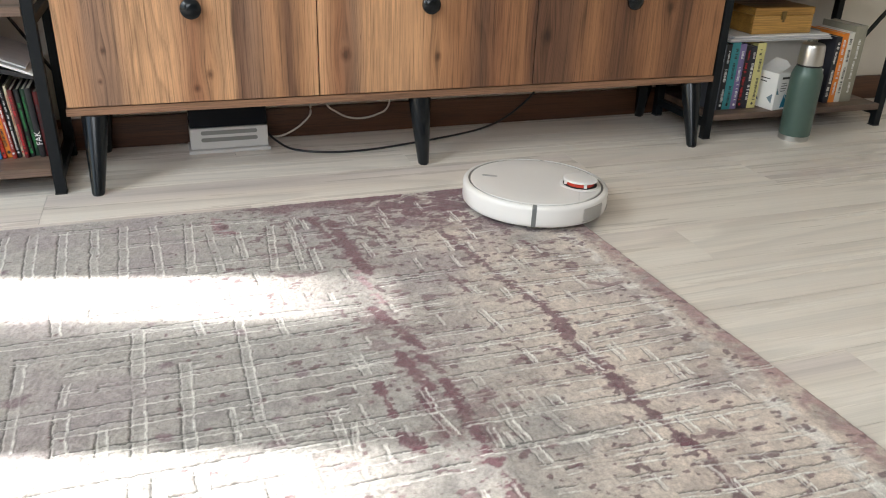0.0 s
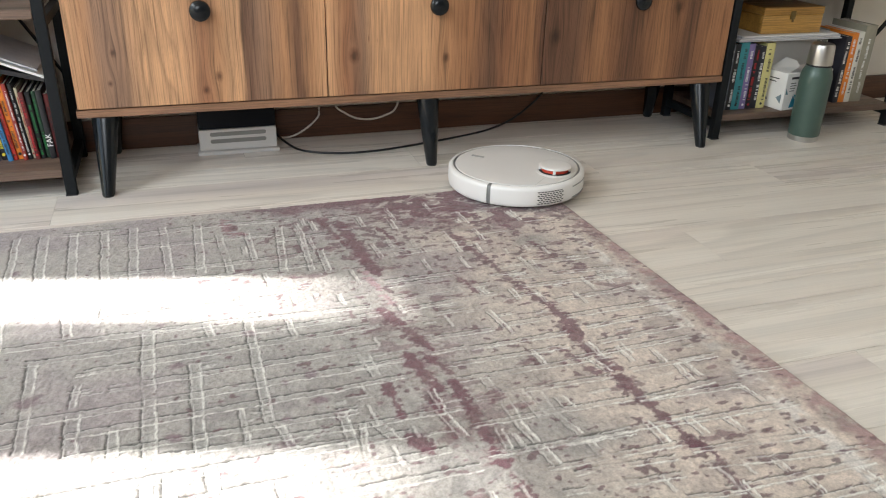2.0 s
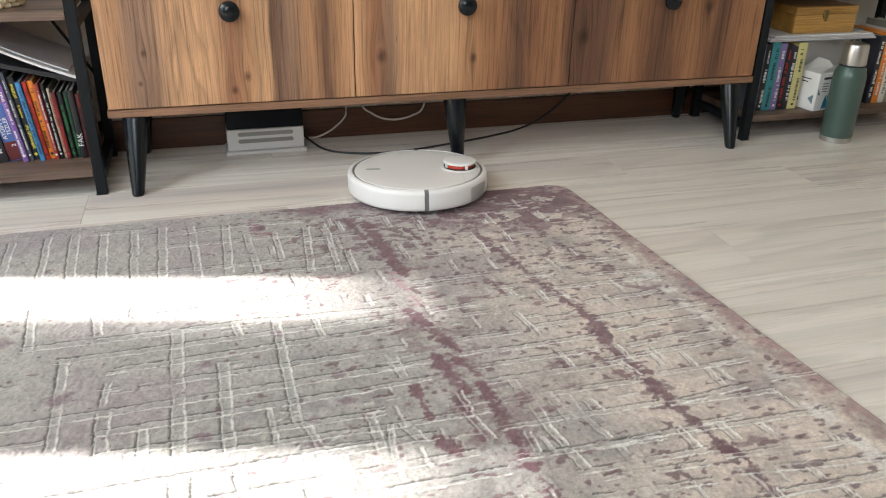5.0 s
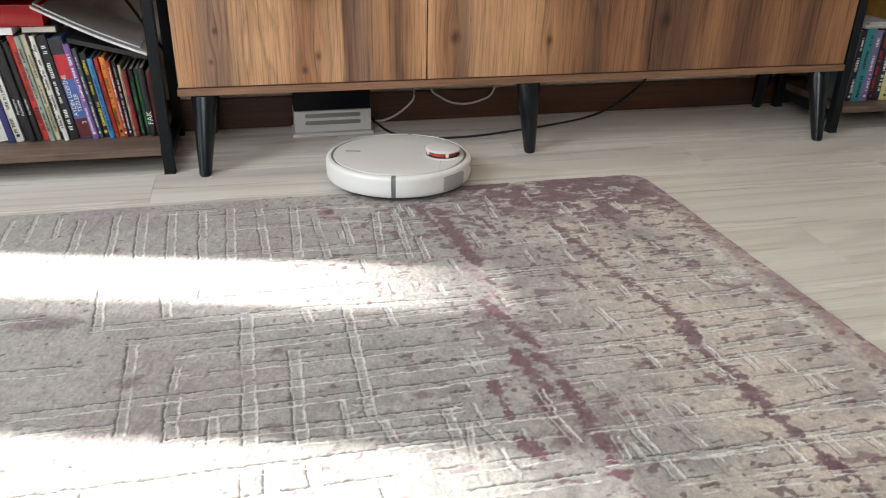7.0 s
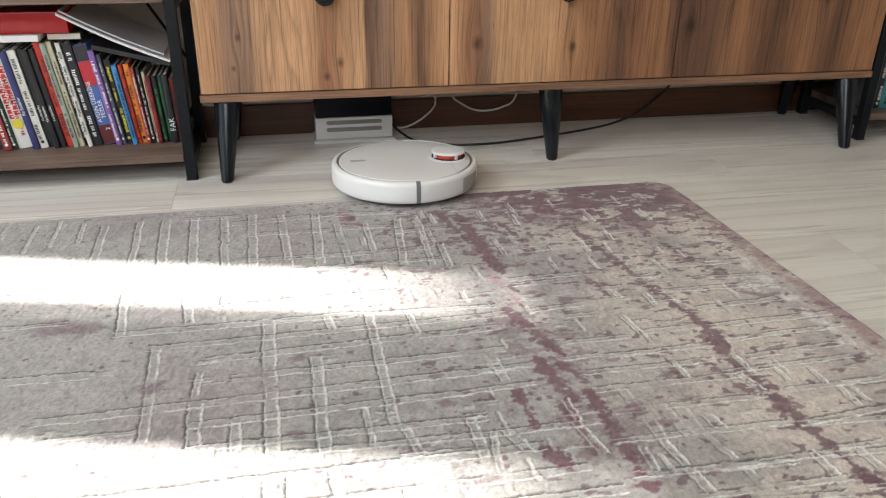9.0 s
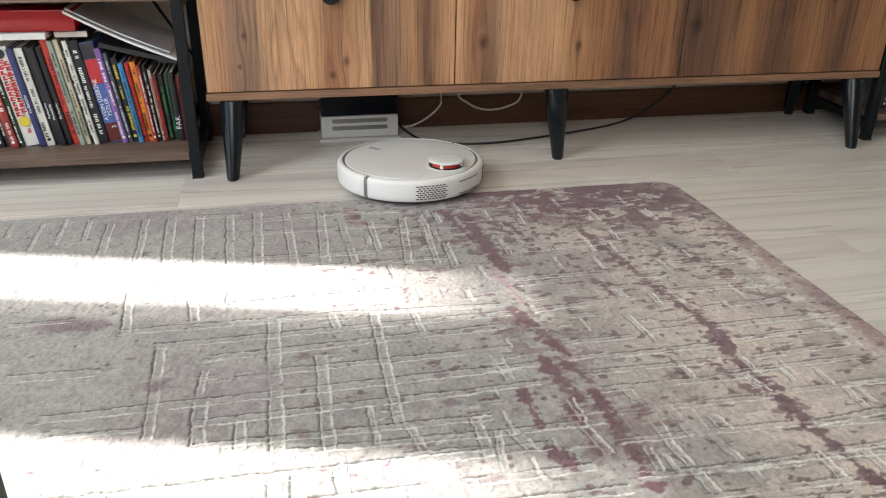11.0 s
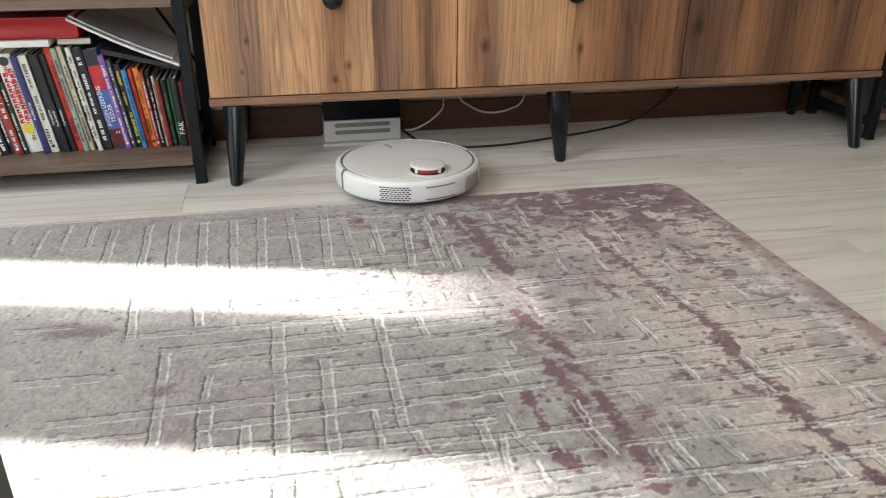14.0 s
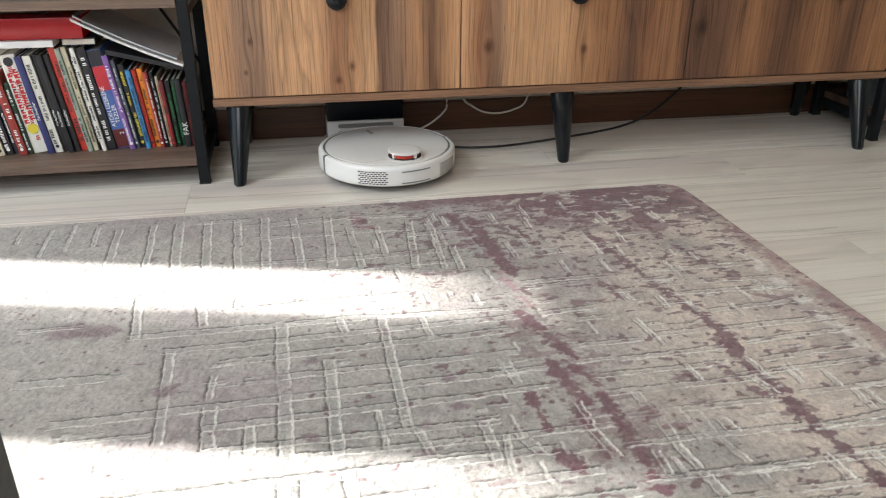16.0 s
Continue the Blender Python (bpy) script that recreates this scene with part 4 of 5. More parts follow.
# their cross bars
WEST_UPRIGHTS = [
    (-0.096, -0.61, -0.75, 0.008, -0.097), (-0.024, -0.8, -1.03, 0.0075, -0.043), (0.041, -0.88, -0.94, 0.0055, 0.053), (0.044, -0.96, -1.05, 0.01, -0.047), (0.146, -0.75, -1.08, 0.01, -0.018), (0.215, -0.87, -1.09, 0.009, -0.004),
    (0.311, -0.75, -1.05, 0.0075, -0.007), (0.277, -1.01, -1.09, 0.0045, -0.047), (0.1, -1.01, -1.07, 0.008, -0.016), (0.01, -0.65, -0.73, 0.008, -0.127), (0.329, -1.06, -1.11, 0.006, -0.259), (0.416, -1.06, -1.14, 0.0075, -0.012),
    (0.485, -0.92, -0.98, 0.0075, -0.065), (0.379, -0.75, -0.83, 0.005, -0.073), (0.243, -0.75, -0.79, 0.0065, -0.132), (0.068, -0.64, -0.68, 0.005, 0.0), (0.433, -1.09, -1.18, 0.005, 0.112),
]
# bars between the two streaks
MIDDLE_COURSES = [
    (-0.556, 0.62, 0.8, 0.01, 0.05), (-0.672, 0.58, 0.73, 0.008, 0.0), (-0.737, 0.58, 0.77, 0.008, 0.032), (-0.782, 0.58, 0.77, 0.0075, 0.08), (-0.817, 0.64, 0.75, 0.0065, 0.009), (-0.896, 0.61, 0.72, 0.0065, 0.0),
    (-0.887, 0.75, 0.83, 0.0075, 0.0), (-0.996, 0.41, 0.53, 0.0065, 0.041), (-0.948, 0.46, 0.54, 0.0065, 0.037), (-1.052, 0.41, 0.44, 0.0055, 0.0), (-1.094, 0.39, 0.59, 0.007, -0.005), (-1.119, 0.31, 0.42, 0.005, -0.05),
    (-0.692, 0.58, 0.69, 0.0075, 0.027), (-0.94, 0.59, 0.65, 0.006, 0.053),
]
# bars beyond the second streak
EAST_COURSES = [
    (-0.671, 0.82, 1.02, 0.009, -0.01), (-0.728, 0.83, 1.04, 0.008, -0.057), (-0.766, 0.83, 1.06, 0.008, -0.039), (-0.826, 0.87, 1.07, 0.007, 0.04), (-0.887, 0.86, 1.09, 0.008, 0.025), (-0.929, 0.88, 1.09, 0.0065, 0.049),
    (-0.979, 0.88, 1.06, 0.007, 0.054), (-1.014, 0.82, 1.04, 0.006, 0.018), (-1.074, 0.89, 1.05, 0.0065, 0.006), (-1.143, 0.86, 1.0, 0.0065, 0.08), (-1.141, 0.59, 0.85, 0.0065, -0.019), (-1.21, 0.61, 0.87, 0.006, -0.004),
    (-1.256, 0.66, 0.86, 0.006, -0.01), (-1.081, 0.62, 0.85, 0.0065, -0.004), (-1.026, 0.61, 0.84, 0.008, -0.009), (-0.982, 0.6, 0.82, 0.0065, -0.009), (-0.943, 0.66, 0.84, 0.007, 0.022), (-1.203, 0.88, 0.95, 0.005, 0.014),
]
# their cross bars
EAST_UPRIGHTS = [
    (0.651, -1.03, -1.08, 0.007, -0.083), (0.659, -1.1, -1.14, 0.008, -0.05), (0.713, -1.09, -1.14, 0.0095, 0.0), (0.726, -1.15, -1.2, 0.0055, -0.231), (0.661, -1.15, -1.2, 0.006, -0.125), (0.623, -1.16, -1.2, 0.006, 0.0),
    (0.845, -1.02, -1.07, 0.006, -0.306), (0.955, -1.03, -1.07, 0.0045, -0.051), (0.968, -1.08, -1.13, 0.005, -0.022), (0.67, -1.21, -1.25, 0.007, -0.256), (0.74, -1.22, -1.25, 0.006, -0.094), (0.563, -1.09, -1.16, 0.0075, -0.219),
    (0.842, -1.2, -1.25, 0.0065, -0.083), (0.467, -1.09, -1.14, 0.0085, -0.382), (0.56, -1.04, -1.09, 0.0055, -0.061), (0.891, -0.66, -0.72, 0.0045, -0.017), (0.736, -0.83, -0.9, 0.0055, -0.15),
]
# bars of the near side
NEAR_COURSES = [
    (-1.155, 0.86, 1.04, 0.0065, -0.061), (-1.219, 0.86, 1.09, 0.006, -0.049), (-1.286, 0.87, 1.08, 0.006, -0.096), (-1.324, 0.87, 1.12, 0.0065, -0.131), (-1.361, 0.87, 1.1, 0.0065, -0.039), (-1.309, 0.66, 0.83, 0.0065, -0.064),
    (-1.211, 0.59, 0.81, 0.0065, -0.059), (-1.134, 1.05, 1.15, 0.0055, -0.02), (-1.277, 0.69, 0.84, 0.006, -0.059), (-1.36, 0.81, 0.89, 0.0055, -0.111),
]
# their cross bars
NEAR_UPRIGHTS = [
    (0.964, -1.22, -1.26, 0.0055, -0.303), (0.907, -1.21, -1.25, 0.0065, -0.146), (1.039, -1.16, -1.21, 0.0045, -0.25), (0.976, -1.27, -1.3, 0.0065, -0.152), (1.044, -1.26, -1.29, 0.0055, -0.212), (1.074, -1.37, -1.43, 0.0065, -0.183),
    (0.988, -1.37, -1.4, 0.005, -0.2), (0.97, -1.32, -1.35, 0.005, -0.207), (0.693, -1.08, -1.15, 0.0085, -0.157), (0.744, -1.11, -1.14, 0.0085, -0.25),
]
# dyed streaks: from x, y to x, y, half width
STREAKS = [
    (0.505, -0.339, 0.538, -0.493, 0.009), (0.548, -0.378, 0.571, -0.638, 0.02), (0.547, -0.783, 0.588, -0.916, 0.017), (0.55, -0.941, 0.57, -1.039, 0.017), (0.58, -0.949, 0.602, -1.007, 0.011), (0.554, -1.059, 0.557, -1.154, 0.009),
    (0.599, -1.024, 0.599, -1.115, 0.01), (0.598, -1.109, 0.6, -1.197, 0.01), (0.496, -1.005, 0.498, -1.092, 0.009), (0.498, -1.138, 0.515, -1.177, 0.013),
]
FAR_STREAKS = [
    (0.766, -0.445, 0.792, -0.59, 0.015), (0.791, -0.576, 0.822, -0.749, 0.013), (0.821, -0.745, 0.845, -0.845, 0.017), (0.845, -0.839, 0.859, -0.916, 0.016), (0.85, -0.928, 0.845, -1.006, 0.013), (0.85, -0.994, 0.861, -1.085, 0.015),
    (0.861, -1.078, 0.863, -1.157, 0.014), (0.858, -1.152, 0.869, -1.182, 0.018), (0.868, -1.182, 0.88, -1.272, 0.013), (0.713, -0.662, 0.736, -0.76, 0.008), (0.8, -0.985, 0.828, -1.068, 0.006),
]


def rug_channels():
    """Carved bars: (along x?, place across, from, to, half width, slope)."""
    rng = random.Random(11)
    segs = [(True, *r) for rows in (FAR_COURSES, WEST_COURSES, MIDDLE_COURSES, EAST_COURSES, NEAR_COURSES) for r in rows]
    segs += [(False, *r) for rows in (FAR_UPRIGHTS, WEST_UPRIGHTS, EAST_UPRIGHTS, NEAR_UPRIGHTS) for r in rows]
    # the same weave goes on towards the viewer and under the seat
    y = -1.13
    while y > -1.85:
        x0 = -0.30 + rng.uniform(0, 0.3)
        segs.append((True, y, x0, 0.50 + rng.uniform(-0.1, 0.08), 0.0075 + rng.random() * 0.002, 0.0))
        for _ in range(4):
            segs.append((False, rng.uniform(x0, 0.5), y, y - 0.045, 0.008, -0.03))
        y -= rng.uniform(0.044, 0.056)
    y = -1.40
    while y > -1.85:
        segs.append((True, y, 0.60 + rng.uniform(-0.03, 0.03), 1.08, 0.0065, -0.03))
        for _ in range(4):
            segs.append((False, rng.uniform(0.62, 1.08), y, y - 0.042, 0.0065, -0.12))
        y -= rng.uniform(0.038, 0.05)
    # fine broken courses between the bars, close together at the far side and between the streaks
    for _ in range(70):
        x, y = rng.uniform(0.30, 1.03), rng.uniform(-0.80, -0.30)
        along = rng.random() < 0.5
        n = rng.uniform(0.02, 0.07)
        segs.append((along, y if along else x, x if along else y, x + n if along else y - n, rng.uniform(0.003, 0.0055), 0.01 if along else -0.06))
    for _ in range(60):
        x, y = rng.uniform(0.42, 1.04), rng.uniform(-1.35, -0.70)
        along = rng.random() < 0.55
        n = rng.uniform(0.015, 0.05)
        segs.append((along, y if along else x, (x if along else y), (x + n if along else y - n), rng.uniform(0.002, 0.0045), 0.0 if along else -0.1))
    # little tangles of loops at the ends of bars
    for x, y in ((0.15, -0.745), (0.235, -0.765), (0.24, -0.88), (0.10, -0.905), (0.295, -1.03), (0.43, -1.03), (0.475, -0.93), (0.36, -1.10), (-0.12, -0.865), (-0.14, -0.985), (0.04, -0.905), (0.51, -0.95)):
        for _ in range(4):
            a, b = x + rng.uniform(-0.02, 0.02), y + rng.uniform(-0.012, 0.012)
            segs.append((True, b, a, a + rng.uniform(0.01, 0.03), 0.0025, 0.0))
    return segs


def rug():
    fine = 0.0020
    xs = np.concatenate([np.arange(RUG_W, -0.56, 0.03), np.arange(-0.56, RUG_E + 0.0005, fine)])
    ys = np.concatenate([np.arange(RUG_S, -1.46, 0.03), np.arange(-1.46, RUG_N + 0.0005, fine)])
    xs = (xs - xs[0]) / (xs[-1] - xs[0]) * (RUG_E - RUG_W) + RUG_W
    ys = (ys - ys[0]) / (ys[-1] - ys[0]) * (RUG_N - RUG_S) + RUG_S
    U, V = np.meshgrid(xs, ys)
    # the east border runs out slightly towards the camera
    X = U + ease(U, 0.90, RUG_E) * 0.055 * (RUG_N - V)
    Y = V + 0.004 * (value_noise(U, V, 3.0, 5, 2) - 0.5)
    X = X + 0.006 * (value_noise(U, V, 2.5, 9, 2) - 0.5)
    jag = 0.0016 * (value_noise(U, V, 170, 25, 2) - 0.5) * 2
    wob = 0.0020 * (value_noise(U, V, 45, 21, 2) - 0.5) * 2 + jag
    wob2 = 0.0020 * (value_noise(U, V, 45, 33, 2) - 0.5) * 2 + jag
    chan = np.zeros_like(U)
    shaded_groove = np.zeros_like(U)
    loops = np.zeros_like(U)
    for along, at, a, b, hw, slope in rug_channels():
        lo, hi = min(a, b), max(a, b)
        if along:
            i0, i1 = np.searchsorted(xs, (lo - 0.08, hi + 0.02))
            j0, j1 = np.searchsorted(ys, (at - 0.06, at + 0.06))
        else:
            i0, i1 = np.searchsorted(xs, (at - 0.13, at + 0.06))
            j0, j1 = np.searchsorted(ys, (lo - 0.02, hi + 0.02))
        s = np.s_[j0:j1, i0:i1]
        u, v = X[s] + wob[s], Y[s] + wob2[s]
        # across: positive towards the far or west edge, whose shade is painted dark
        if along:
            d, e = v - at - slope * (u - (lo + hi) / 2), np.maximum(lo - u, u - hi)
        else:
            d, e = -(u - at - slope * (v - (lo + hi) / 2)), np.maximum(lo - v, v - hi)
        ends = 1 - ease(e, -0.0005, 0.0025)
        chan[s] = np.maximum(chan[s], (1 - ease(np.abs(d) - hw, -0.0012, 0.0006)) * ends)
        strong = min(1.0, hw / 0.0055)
        shaded_groove[s] = np.maximum(shaded_groove[s], np.maximum(1 - ease(np.abs(d - hw), 0.0004, 0.0022), 0.35 * (1 - ease(np.abs(d + hw + 0.0022), 0.0004, 0.0020))) * ends * strong)
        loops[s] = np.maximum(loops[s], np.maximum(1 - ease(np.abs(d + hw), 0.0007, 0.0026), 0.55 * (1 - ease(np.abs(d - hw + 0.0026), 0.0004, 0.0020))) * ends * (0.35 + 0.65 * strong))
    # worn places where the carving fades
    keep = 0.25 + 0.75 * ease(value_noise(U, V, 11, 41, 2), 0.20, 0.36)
    chan, shaded_groove, loops = chan * keep, shaded_groove * keep, loops * keep

    # dyed pattern
    big = value_noise(U, V, 3.2, 51)
    mid = value_noise(U, V, 14, 61)
    small = value_noise(U, V, 60, 71, 2)
    tiny = value_noise(U, V, 190, 81, 2)
    col = np.empty(U.shape + (3,))
    base, warm, cool, pale = (np.array(srgb(*c)) for c in ((172, 167, 161), (228, 211, 196), (152, 148, 144), (186, 189, 183)))
    w = ease(U, 0.5, 0.9)[..., None]
    col[:] = base * (1 - 0.7 * w) + warm * 0.7 * w
    g = (ease(big, 0.45, 0.7) * ease(mid, 0.35, 0.7))[..., None]
    col[:] = col * (1 - 0.75 * g) + cool * 0.75 * g
    lil = np.array(srgb(158, 146, 148))
    g = (ease(value_noise(U, V, 6, 91), 0.5, 0.75))[..., None] * 0.6
    col[:] = col * (1 - g) + lil * g
    col *= (0.84 + 0.32 * small)[..., None]
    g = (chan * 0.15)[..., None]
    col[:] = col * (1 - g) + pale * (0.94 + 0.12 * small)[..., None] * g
    col *= (1 - 0.74 * shaded_groove)[..., None]      # edge shade put into the colour, over the real cut
    def dye(mask, rgb):
        m = np.clip(mask, 0, 1)[..., None]
        col[:] = col * (1 - m) + np.array(srgb(*rgb)) * (0.86 + 0.28 * small)[..., None] * m

    across = value_noise(U * 0.55, V * 1.7, 48, 77, 3)
    ragged = 0.20 * mid + 0.55 * across + 0.25 * tiny
    torn = value_noise(U * 0.7, V * 1.5, 52, 111, 4)

    def streak(x0, y0, x1, y1, half, rgb, cover, fray=0.014):
        """A broken dyed streak from one place to another."""
        n = np.hypot(x1 - x0, y1 - y0)
        t = ((U - x0) * (x1 - x0) + (V - y0) * (y1 - y0)) / n ** 2
        d = np.abs((U - x0) * (y1 - y0) - (V - y0) * (x1 - x0)) / n
        out = np.maximum(np.abs(t - 0.5) - 0.5, 0) * n
        fray = min(fray, half * 0.8)
        body = 1 - ease(d + out * 0.8 + (ragged - 0.5) * fray * 4, half * 0.45, half * 0.85)
        holes = ease(torn, 0.66 - cover * 0.42, 0.72 - cover * 0.42)
        dye(body * holes * 0.92, rgb)

    plum, mauve, dusk = (116, 80, 88), (148, 114, 118), (112, 86, 90)
    # two long streaks across the rug, each of broken strands
    streak(0.56, -0.80, 0.60, -1.18, 0.075, (150, 134, 132), 0.50, 0.05)
    for x0, y0, x1, y1, half in STREAKS:
        streak(x0, y0, x1, y1, max(half, 0.009) * 1.15, plum, 1.05, 0.010)
    for x0, y0, x1, y1, half in FAR_STREAKS:
        streak(x0, y0, x1, y1, max(half, 0.009) * 1.1, (126, 94, 99), 0.84, 0.013)
    # paler piece of the first streak: sunlight on it, put into the colour
    streak(0.545, -0.61, 0.572, -0.784, 0.013, (176, 148, 151), 0.6)
    streak(0.600, -1.20, 0.640, -1.70, 0.016, plum, 0.7)
    streak(0.880, -1.27, 0.905, -1.70, 0.016, plum, 0.8)
    streak(0.30, -0.30, 0.325, -0.385, 0.020, mauve, 0.75)
    streak(0.62, -0.40, 0.66, -0.56, 0.008, plum, 0.45)
    streak(0.90, -0.46, 0.95, -0.66, 0.012, plum, 0.5)
    # far border and the corner: heavy dye with pale wear
    border_n = 1 - ease(RUG_N - V, 0.030, 0.062)
    dye(border_n * ease(U, 0.25, 0.62) * ease(mid, 0.26, 0.44) * 0.92, plum)
    holes = ease(value_noise(U * 0.75, V * 1.2, 42, 121, 4), 0.42, 0.45)
    near_corner = 1 - ease(np.hypot((U - 0.90) * 0.60, V + 0.31), 0.10, 0.22)
    dye(near_corner * np.maximum(holes, 0.9 * border_n) * 0.92, plum)
    pale_spots = near_corner * (1 - holes) * ease(value_noise(U, V, 30, 125, 3), 0.42, 0.55)
    dye(pale_spots * 0.8, (206, 199, 188))
    border_e = 1 - ease(RUG_E - U + 0.02 * (across - 0.5), 0.030, 0.050)
    dye(border_e * ease(0.4 * mid + 0.6 * small, 0.30, 0.56) * 0.80, (158, 124, 124))
    border_e2 = (1 - ease(np.abs(RUG_E - U - 0.066), 0.006, 0.016)) * 0.8 * ease(value_noise(U, V, 40, 131, 3), 0.44, 0.54) * ease(-V, 0.45, 0.7)
    dye(border_e2, (226, 221, 214))
    # soft brown-grey clouds, then small blots, thicker to the east and at the far side
    mott = ease(value_noise(U, V, 15, 161, 4), 0.53, 0.68) * ease(U, 0.2, 0.6)
    dye(mott * 0.32, (144, 132, 126))
    dens = -0.03 + 0.06 * ease(U, 0.0, 0.4) + 0.05 * ease(U, 0.35, 0.6) + 0.12 * ease(V, -0.80, -0.35) * ease(U, 0.1, 0.45)
    blots = ease(value_noise(U * 0.8, V * 1.3, 74, 141, 2), 0.79 - dens, 0.84 - dens)
    dye(blots * 0.8, dusk)
    blots2 = ease(value_noise(U * 0.6, V * 1.3, 36, 151, 4), 0.77 - dens, 0.82 - dens)
    dye(blots2 * 0.62 * ease(U, 0.25, 0.5), plum)
    for bx, by, br in ((-0.023, -0.911, 0.020), (0.181, -1.049, 0.011), (0.163, -0.731, 0.009), (0.308, -0.797, 0.009), (0.344, -0.956, 0.008), (0.388, -0.945, 0.008), (0.19, -0.87, 0.009),
                       (0.664, -0.961, 0.009), (0.33, -1.105, 0.014), (0.08, -0.30, 0.010), (-0.10, -0.46, 0.010), (-0.20, -0.71, 0.03), (-0.15, -0.72, 0.025), (0.39, -1.02, 0.008), (0.335, -1.05, 0.008)):
        d = np.hypot((U - bx) * 0.8, V - by) + (ragged - 0.5) * 0.03
        dye((1 - ease(d, br * 0.55, br * 1.2)) * 0.66, (124, 100, 108))
    col *= (0.80 + 0.40 * tiny)[..., None]

    # silky threads beside the carving, brightened on near and east edges as painted light
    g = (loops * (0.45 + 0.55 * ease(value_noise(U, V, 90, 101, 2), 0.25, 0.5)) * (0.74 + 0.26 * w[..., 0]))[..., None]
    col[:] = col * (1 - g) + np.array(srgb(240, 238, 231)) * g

    # pile height: channels cut low, edges rolled down to the backing
    edge = np.minimum.reduce([RUG_E - U, U - RUG_W, RUG_N - V, V - RUG_S])
    bend = np.maximum(0.05 - (RUG_E - U), 0), np.maximum(0.05 - (RUG_N - V), 0)
    edge = np.minimum(edge, 0.05 - np.hypot(*bend))
    H = RUG_T - 0.0010 * chan - 0.0016 * shaded_groove + 0.0010 * loops + 0.0018 * (small - 0.5) + 0.0022 * (tiny - 0.5) + 0.0016 * (big - 0.5)
    H = H * ease(edge, -0.004, 0.010) + 0.0006
    nx, ny = len(xs), len(ys)
    top = np.stack([X, Y, H], -1).reshape(-1, 3)
    idx = np.arange(nx * ny).reshape(ny, nx)
    quads = np.stack([idx[:-1, :-1], idx[:-1, 1:], idx[1:, 1:], idx[1:, :-1]], -1).reshape(-1, 4)
    # underside
    rim = np.concatenate([idx[0, :], idx[1:, -1], idx[-1, -2::-1], idx[-2:0:-1, 0]])
    base_i = nx * ny + np.arange(len(rim))
    low = top[rim].copy()
    low[:, 2] = 0.0004
    skirt = np.stack([np.roll(rim, -1), rim, base_i, np.roll(base_i, -1)], -1)
    verts = np.concatenate([top, low])
    faces = np.concatenate([quads, skirt])
    me = bpy.data.meshes.new("rug")
    me.vertices.add(len(verts))
    me.vertices.foreach_set("co", verts.ravel())
    me.loops.add(faces.size)
    me.loops.foreach_set("vertex_index", faces.ravel())
    me.polygons.add(len(faces))
    me.polygons.foreach_set("loop_start", np.arange(0, faces.size, 4))
    me.polygons.foreach_set("use_smooth", np.ones(len(faces), bool))
    me.update(calc_edges=True)
    me.validate()
    # holds the dye plus the light and shade painted along the bars
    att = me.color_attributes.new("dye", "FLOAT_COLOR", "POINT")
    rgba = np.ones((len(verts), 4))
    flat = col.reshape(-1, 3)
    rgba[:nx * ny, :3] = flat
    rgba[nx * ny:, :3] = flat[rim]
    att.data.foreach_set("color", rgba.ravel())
    m, nt, p = mat_new("rug_pile")
    a = nt.nodes.new("ShaderNodeVertexColor")
    a.layer_name = "dye"
    v = coords(nt)
    fuzz = noise_tex(nt, v, 290, 5, 0.8)
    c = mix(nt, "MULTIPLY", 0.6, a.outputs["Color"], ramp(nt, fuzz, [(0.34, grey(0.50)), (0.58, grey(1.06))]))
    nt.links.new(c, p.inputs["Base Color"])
    p.inputs["Roughness"].default_value = 0.88
    p.inputs["Sheen Weight"].default_value = 0.25
    p.inputs["Specular IOR Level"].default_value = 0.2
    bump(nt, p, fuzz, 0.8, 0.002)
    me.materials.append(m)
    tagged(new("rug", me), "grey-beige carved rug with faded plum streaks on the laminate floor", "rug")


rug()


# ---- floor planks ----
def planks():
    wide, long = 0.1825, 1.38
    meshes = {}
    row_y, k = -0.931 - 0.1825 * 14, 0
    while row_y < ROOM_N - 0.02:
        y1 = min(row_y + wide, ROOM_N)
        y0 = max(row_y, ROOM_S)
        if y1 > y0 + 0.01:
            shift = (-0.070 + 0.92 * ((k - 18) % 3)) % long
            x = ROOM_W - long + shift - (ROOM_W - long) % long
            while x < ROOM_E:
                x0, x1 = max(x, ROOM_W), min(x + long, ROOM_E)
                if x1 - x0 > 0.01:
                    key = (round(x1 - x0, 3), round(y1 - y0, 3))
                    if key not in meshes:
                        bm = box(0.0003, x1 - x0 - 0.0003, 0.0006, y1 - y0 - 0.0006, -0.009, 0.0)
                        meshes[key] = finish(bm, "plank", False)
                        meshes[key].materials.append(M["laminate"])
                    ob = new("plank", meshes[key])
                    ob.parent = floor
                    ob.location = (x0, y0, 0)
                x += long
        row_y += wide
        k += 1


planks()


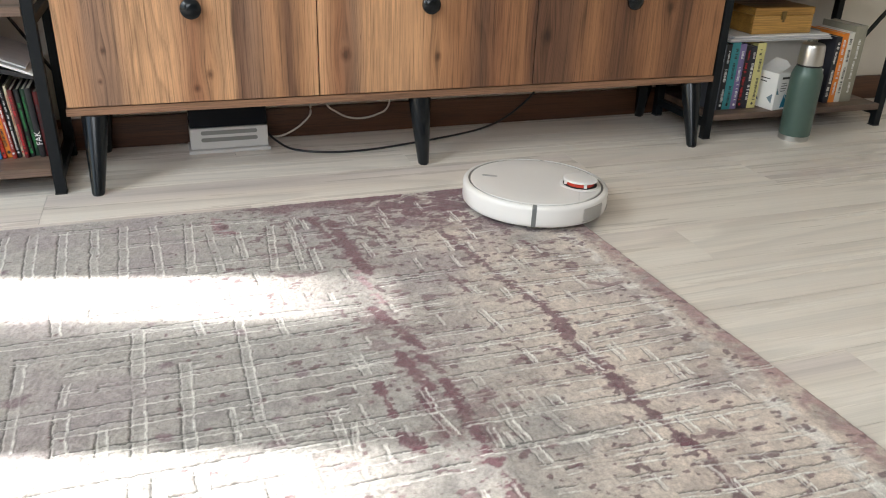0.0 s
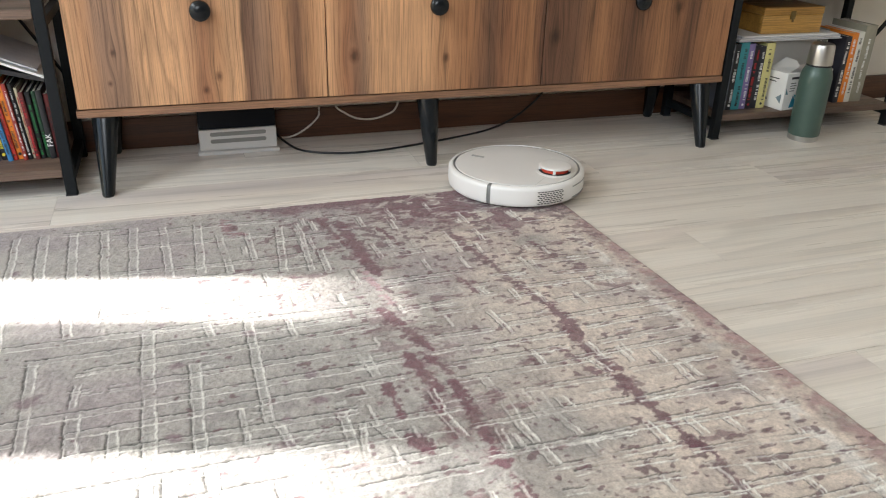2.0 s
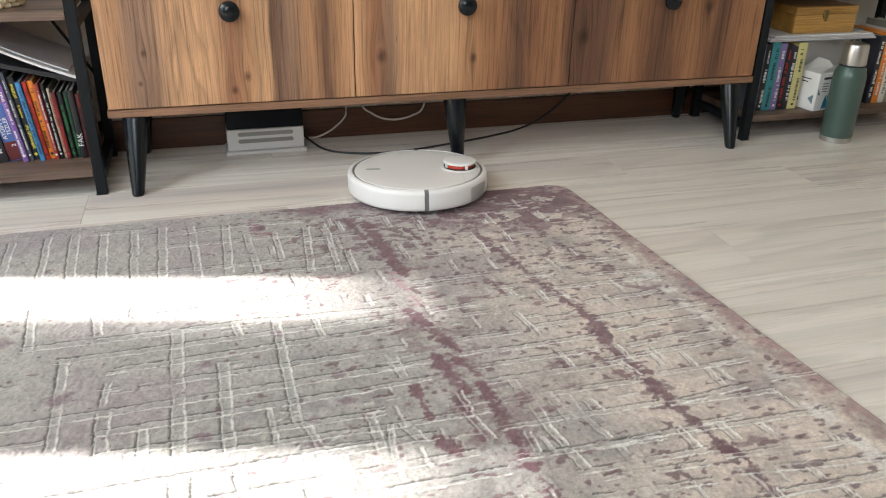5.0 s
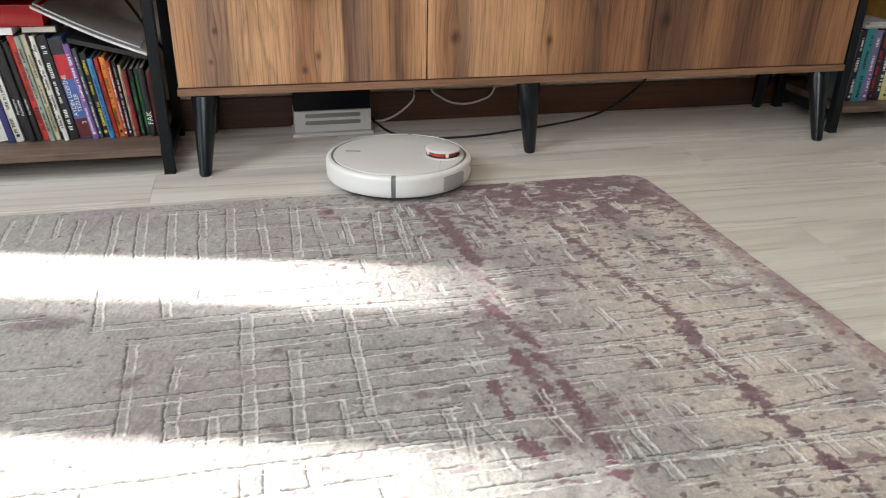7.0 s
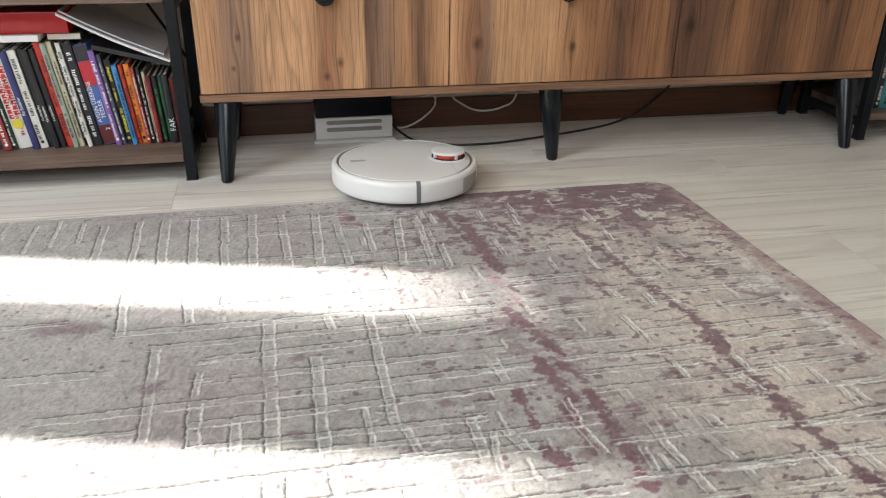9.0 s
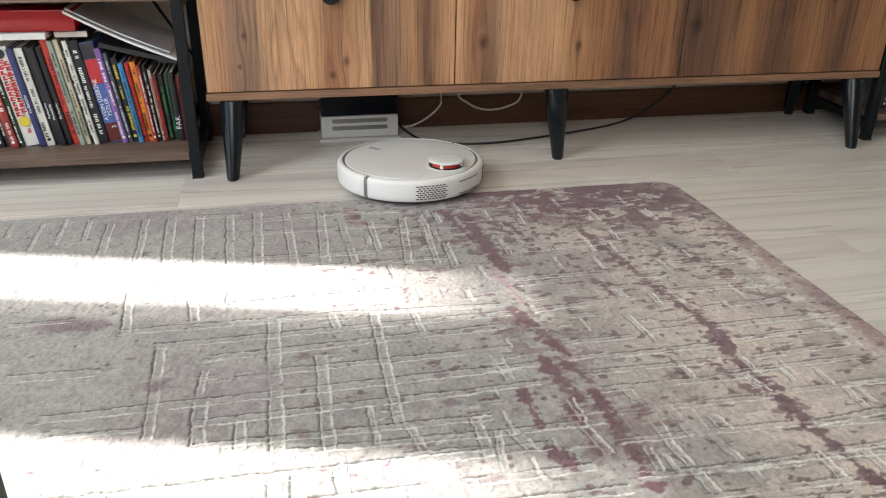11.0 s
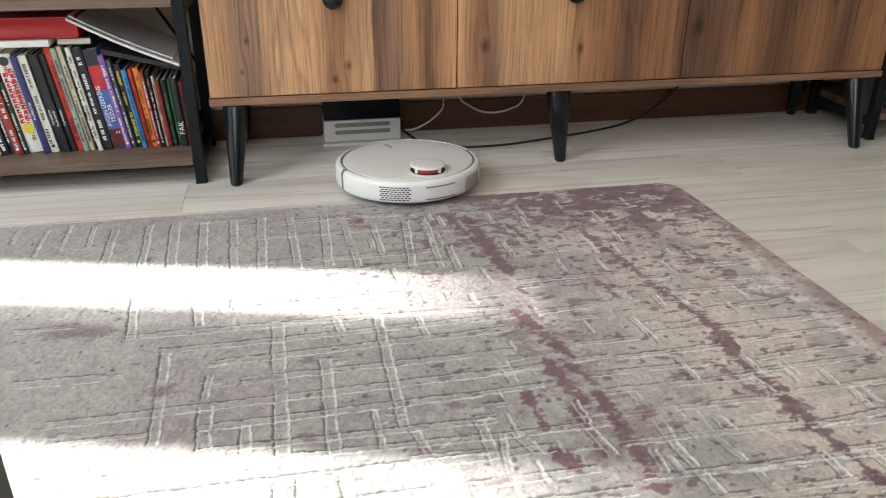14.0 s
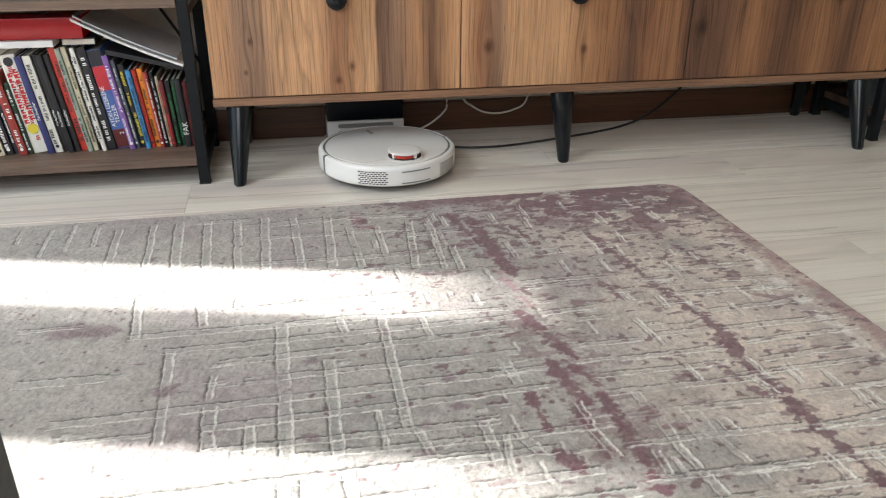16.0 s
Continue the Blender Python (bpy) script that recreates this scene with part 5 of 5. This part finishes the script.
# ---- motion ----
def motions():
    """Robot rows: seconds, x, y, z, direction of its back in degrees, tilt about x and about y."""
    rows = [
        (0.0, 1.039, -0.392, 0.007, -27.8, -0.3, 1.0),
        (0.2, 1.052, -0.398, 0.007, -30.2, -0.3, 1.2),
        (0.4, 1.054, -0.407, 0.007, -40.1, -0.3, 1.5),
        (0.6, 1.051, -0.405, 0.006, -61.1, 0, 2),
        (0.8, 1.05, -0.402, 0.006, -83.1, 0, 2.4),
        (1.0, 1.046, -0.387, 0.006, -90.3, 0.3, 2.8),
        (1.2, 1.051, -0.355, 0.005, -82.7, -0.6, 2.2),
        (1.4, 1.059, -0.307, 0.003, -72.6, -1, 1.0),
        (1.6, 1.045, -0.274, 0.001, -61.2, -0.3, 0.2),
        (1.8, 1.031, -0.257, 0.001, -52.7, 0, 0),
        (2.0, 1.031, -0.248, 0.002, -47.9, -0.6, -0.3),
        (2.2, 1.024, -0.248, 0.003, -29.9, -1.6, -0.6),
        (2.4, 0.981, -0.242, 0.004, -15.6, -2.8, -1.1),
        (2.6, 0.951, -0.244, 0.004, -4.2, -3, -1.2),
        (2.8, 0.945, -0.246, 0.004, -3.0, -3, -1.2),
        (3.2, 0.934, -0.248, 0.004, -7.4, -3, -1),
        (5.3, 0.68, -0.2, 0.003, -11.9, -2, -0.5),
        (5.5, 0.659, -0.198, 0.003, -13.5, -2, -0.5),
        (5.8, 0.612, -0.19, 0.003, -15.4, -1.6, -0.4),
        (6.1, 0.579, -0.172, 0.002, -16.1, -1, -0.2),
        (6.4, 0.547, -0.164, 0.002, -16.5, -1.7, 0),
        (6.7, 0.527, -0.16, 0.002, -16.3, -1.7, 0),
        (7.0, 0.502, -0.159, 0.002, -16.6, -1.7, 0),
        (7.3, 0.487, -0.151, 0.002, -17.0, -1.7, 0),
        (7.6, 0.472, -0.149, 0.002, -16.6, -1.7, 0),
        (7.9, 0.466, -0.149, 0.002, -14.0, -1.7, 0),
        (8.2, 0.467, -0.146, 0.002, -7.4, -1.7, 0),
        (8.5, 0.465, -0.149, 0.002, -1.7, -1.7, 0),
        (8.8, 0.465, -0.151, 0.002, -1.3, -1.7, 0),
        (9.0, 0.465, -0.149, 0.002, -1.2, -1.7, 0),
        (9.2, 0.466, -0.156, 0.002, -1.6, -1.7, 0),
        (11.3, 0.466, -0.145, 0.002, -56.5, -1.7, 0),
        (11.5, 0.465, -0.148, 0.002, -62.4, -1.7, 0),
        (11.7, 0.465, -0.151, 0.002, -67.7, -1.7, 0),
        (11.9, 0.465, -0.149, 0.002, -72.0, -1.7, 0),
        (12.2, 0.466, -0.148, 0.002, -73.3, -1.7, 0),
        (12.5, 0.466, -0.146, 0.002, -73.6, -1.7, 0),
        (12.8, 0.466, -0.148, 0.002, -72.5, -1.7, 0),
        (13.1, 0.466, -0.144, 0.002, -73.1, -1.7, 0),
        (13.4, 0.467, -0.142, 0.002, -71.1, -1.7, 0),
        (13.7, 0.464, -0.142, 0.002, -73.0, -1.7, 0),
        (14.0, 0.456, -0.126, 0.002, -72.5, -1.4, 0),
        (14.4, 0.447, -0.098, 0.002, -72.3, -0.9, 0),
        (14.8, 0.439, -0.075, 0.002, -73.7, -0.4, 0),
        (15.2, 0.43, -0.042, 0.001, -73.0, 0, 0),
        (15.6, 0.423, -0.011, 0.001, -73.3, 0, 0),
        (16.0, 0.413, 0.002, 0.001, -72.8, 0, 0),
    ]
    walk(ROBOT, [(t, pose(x, y, z, tx, ty, 0) @ pose(0, 0, 0, 0, 0, back + 180)) for t, x, y, z, back, tx, ty in rows])


motions()
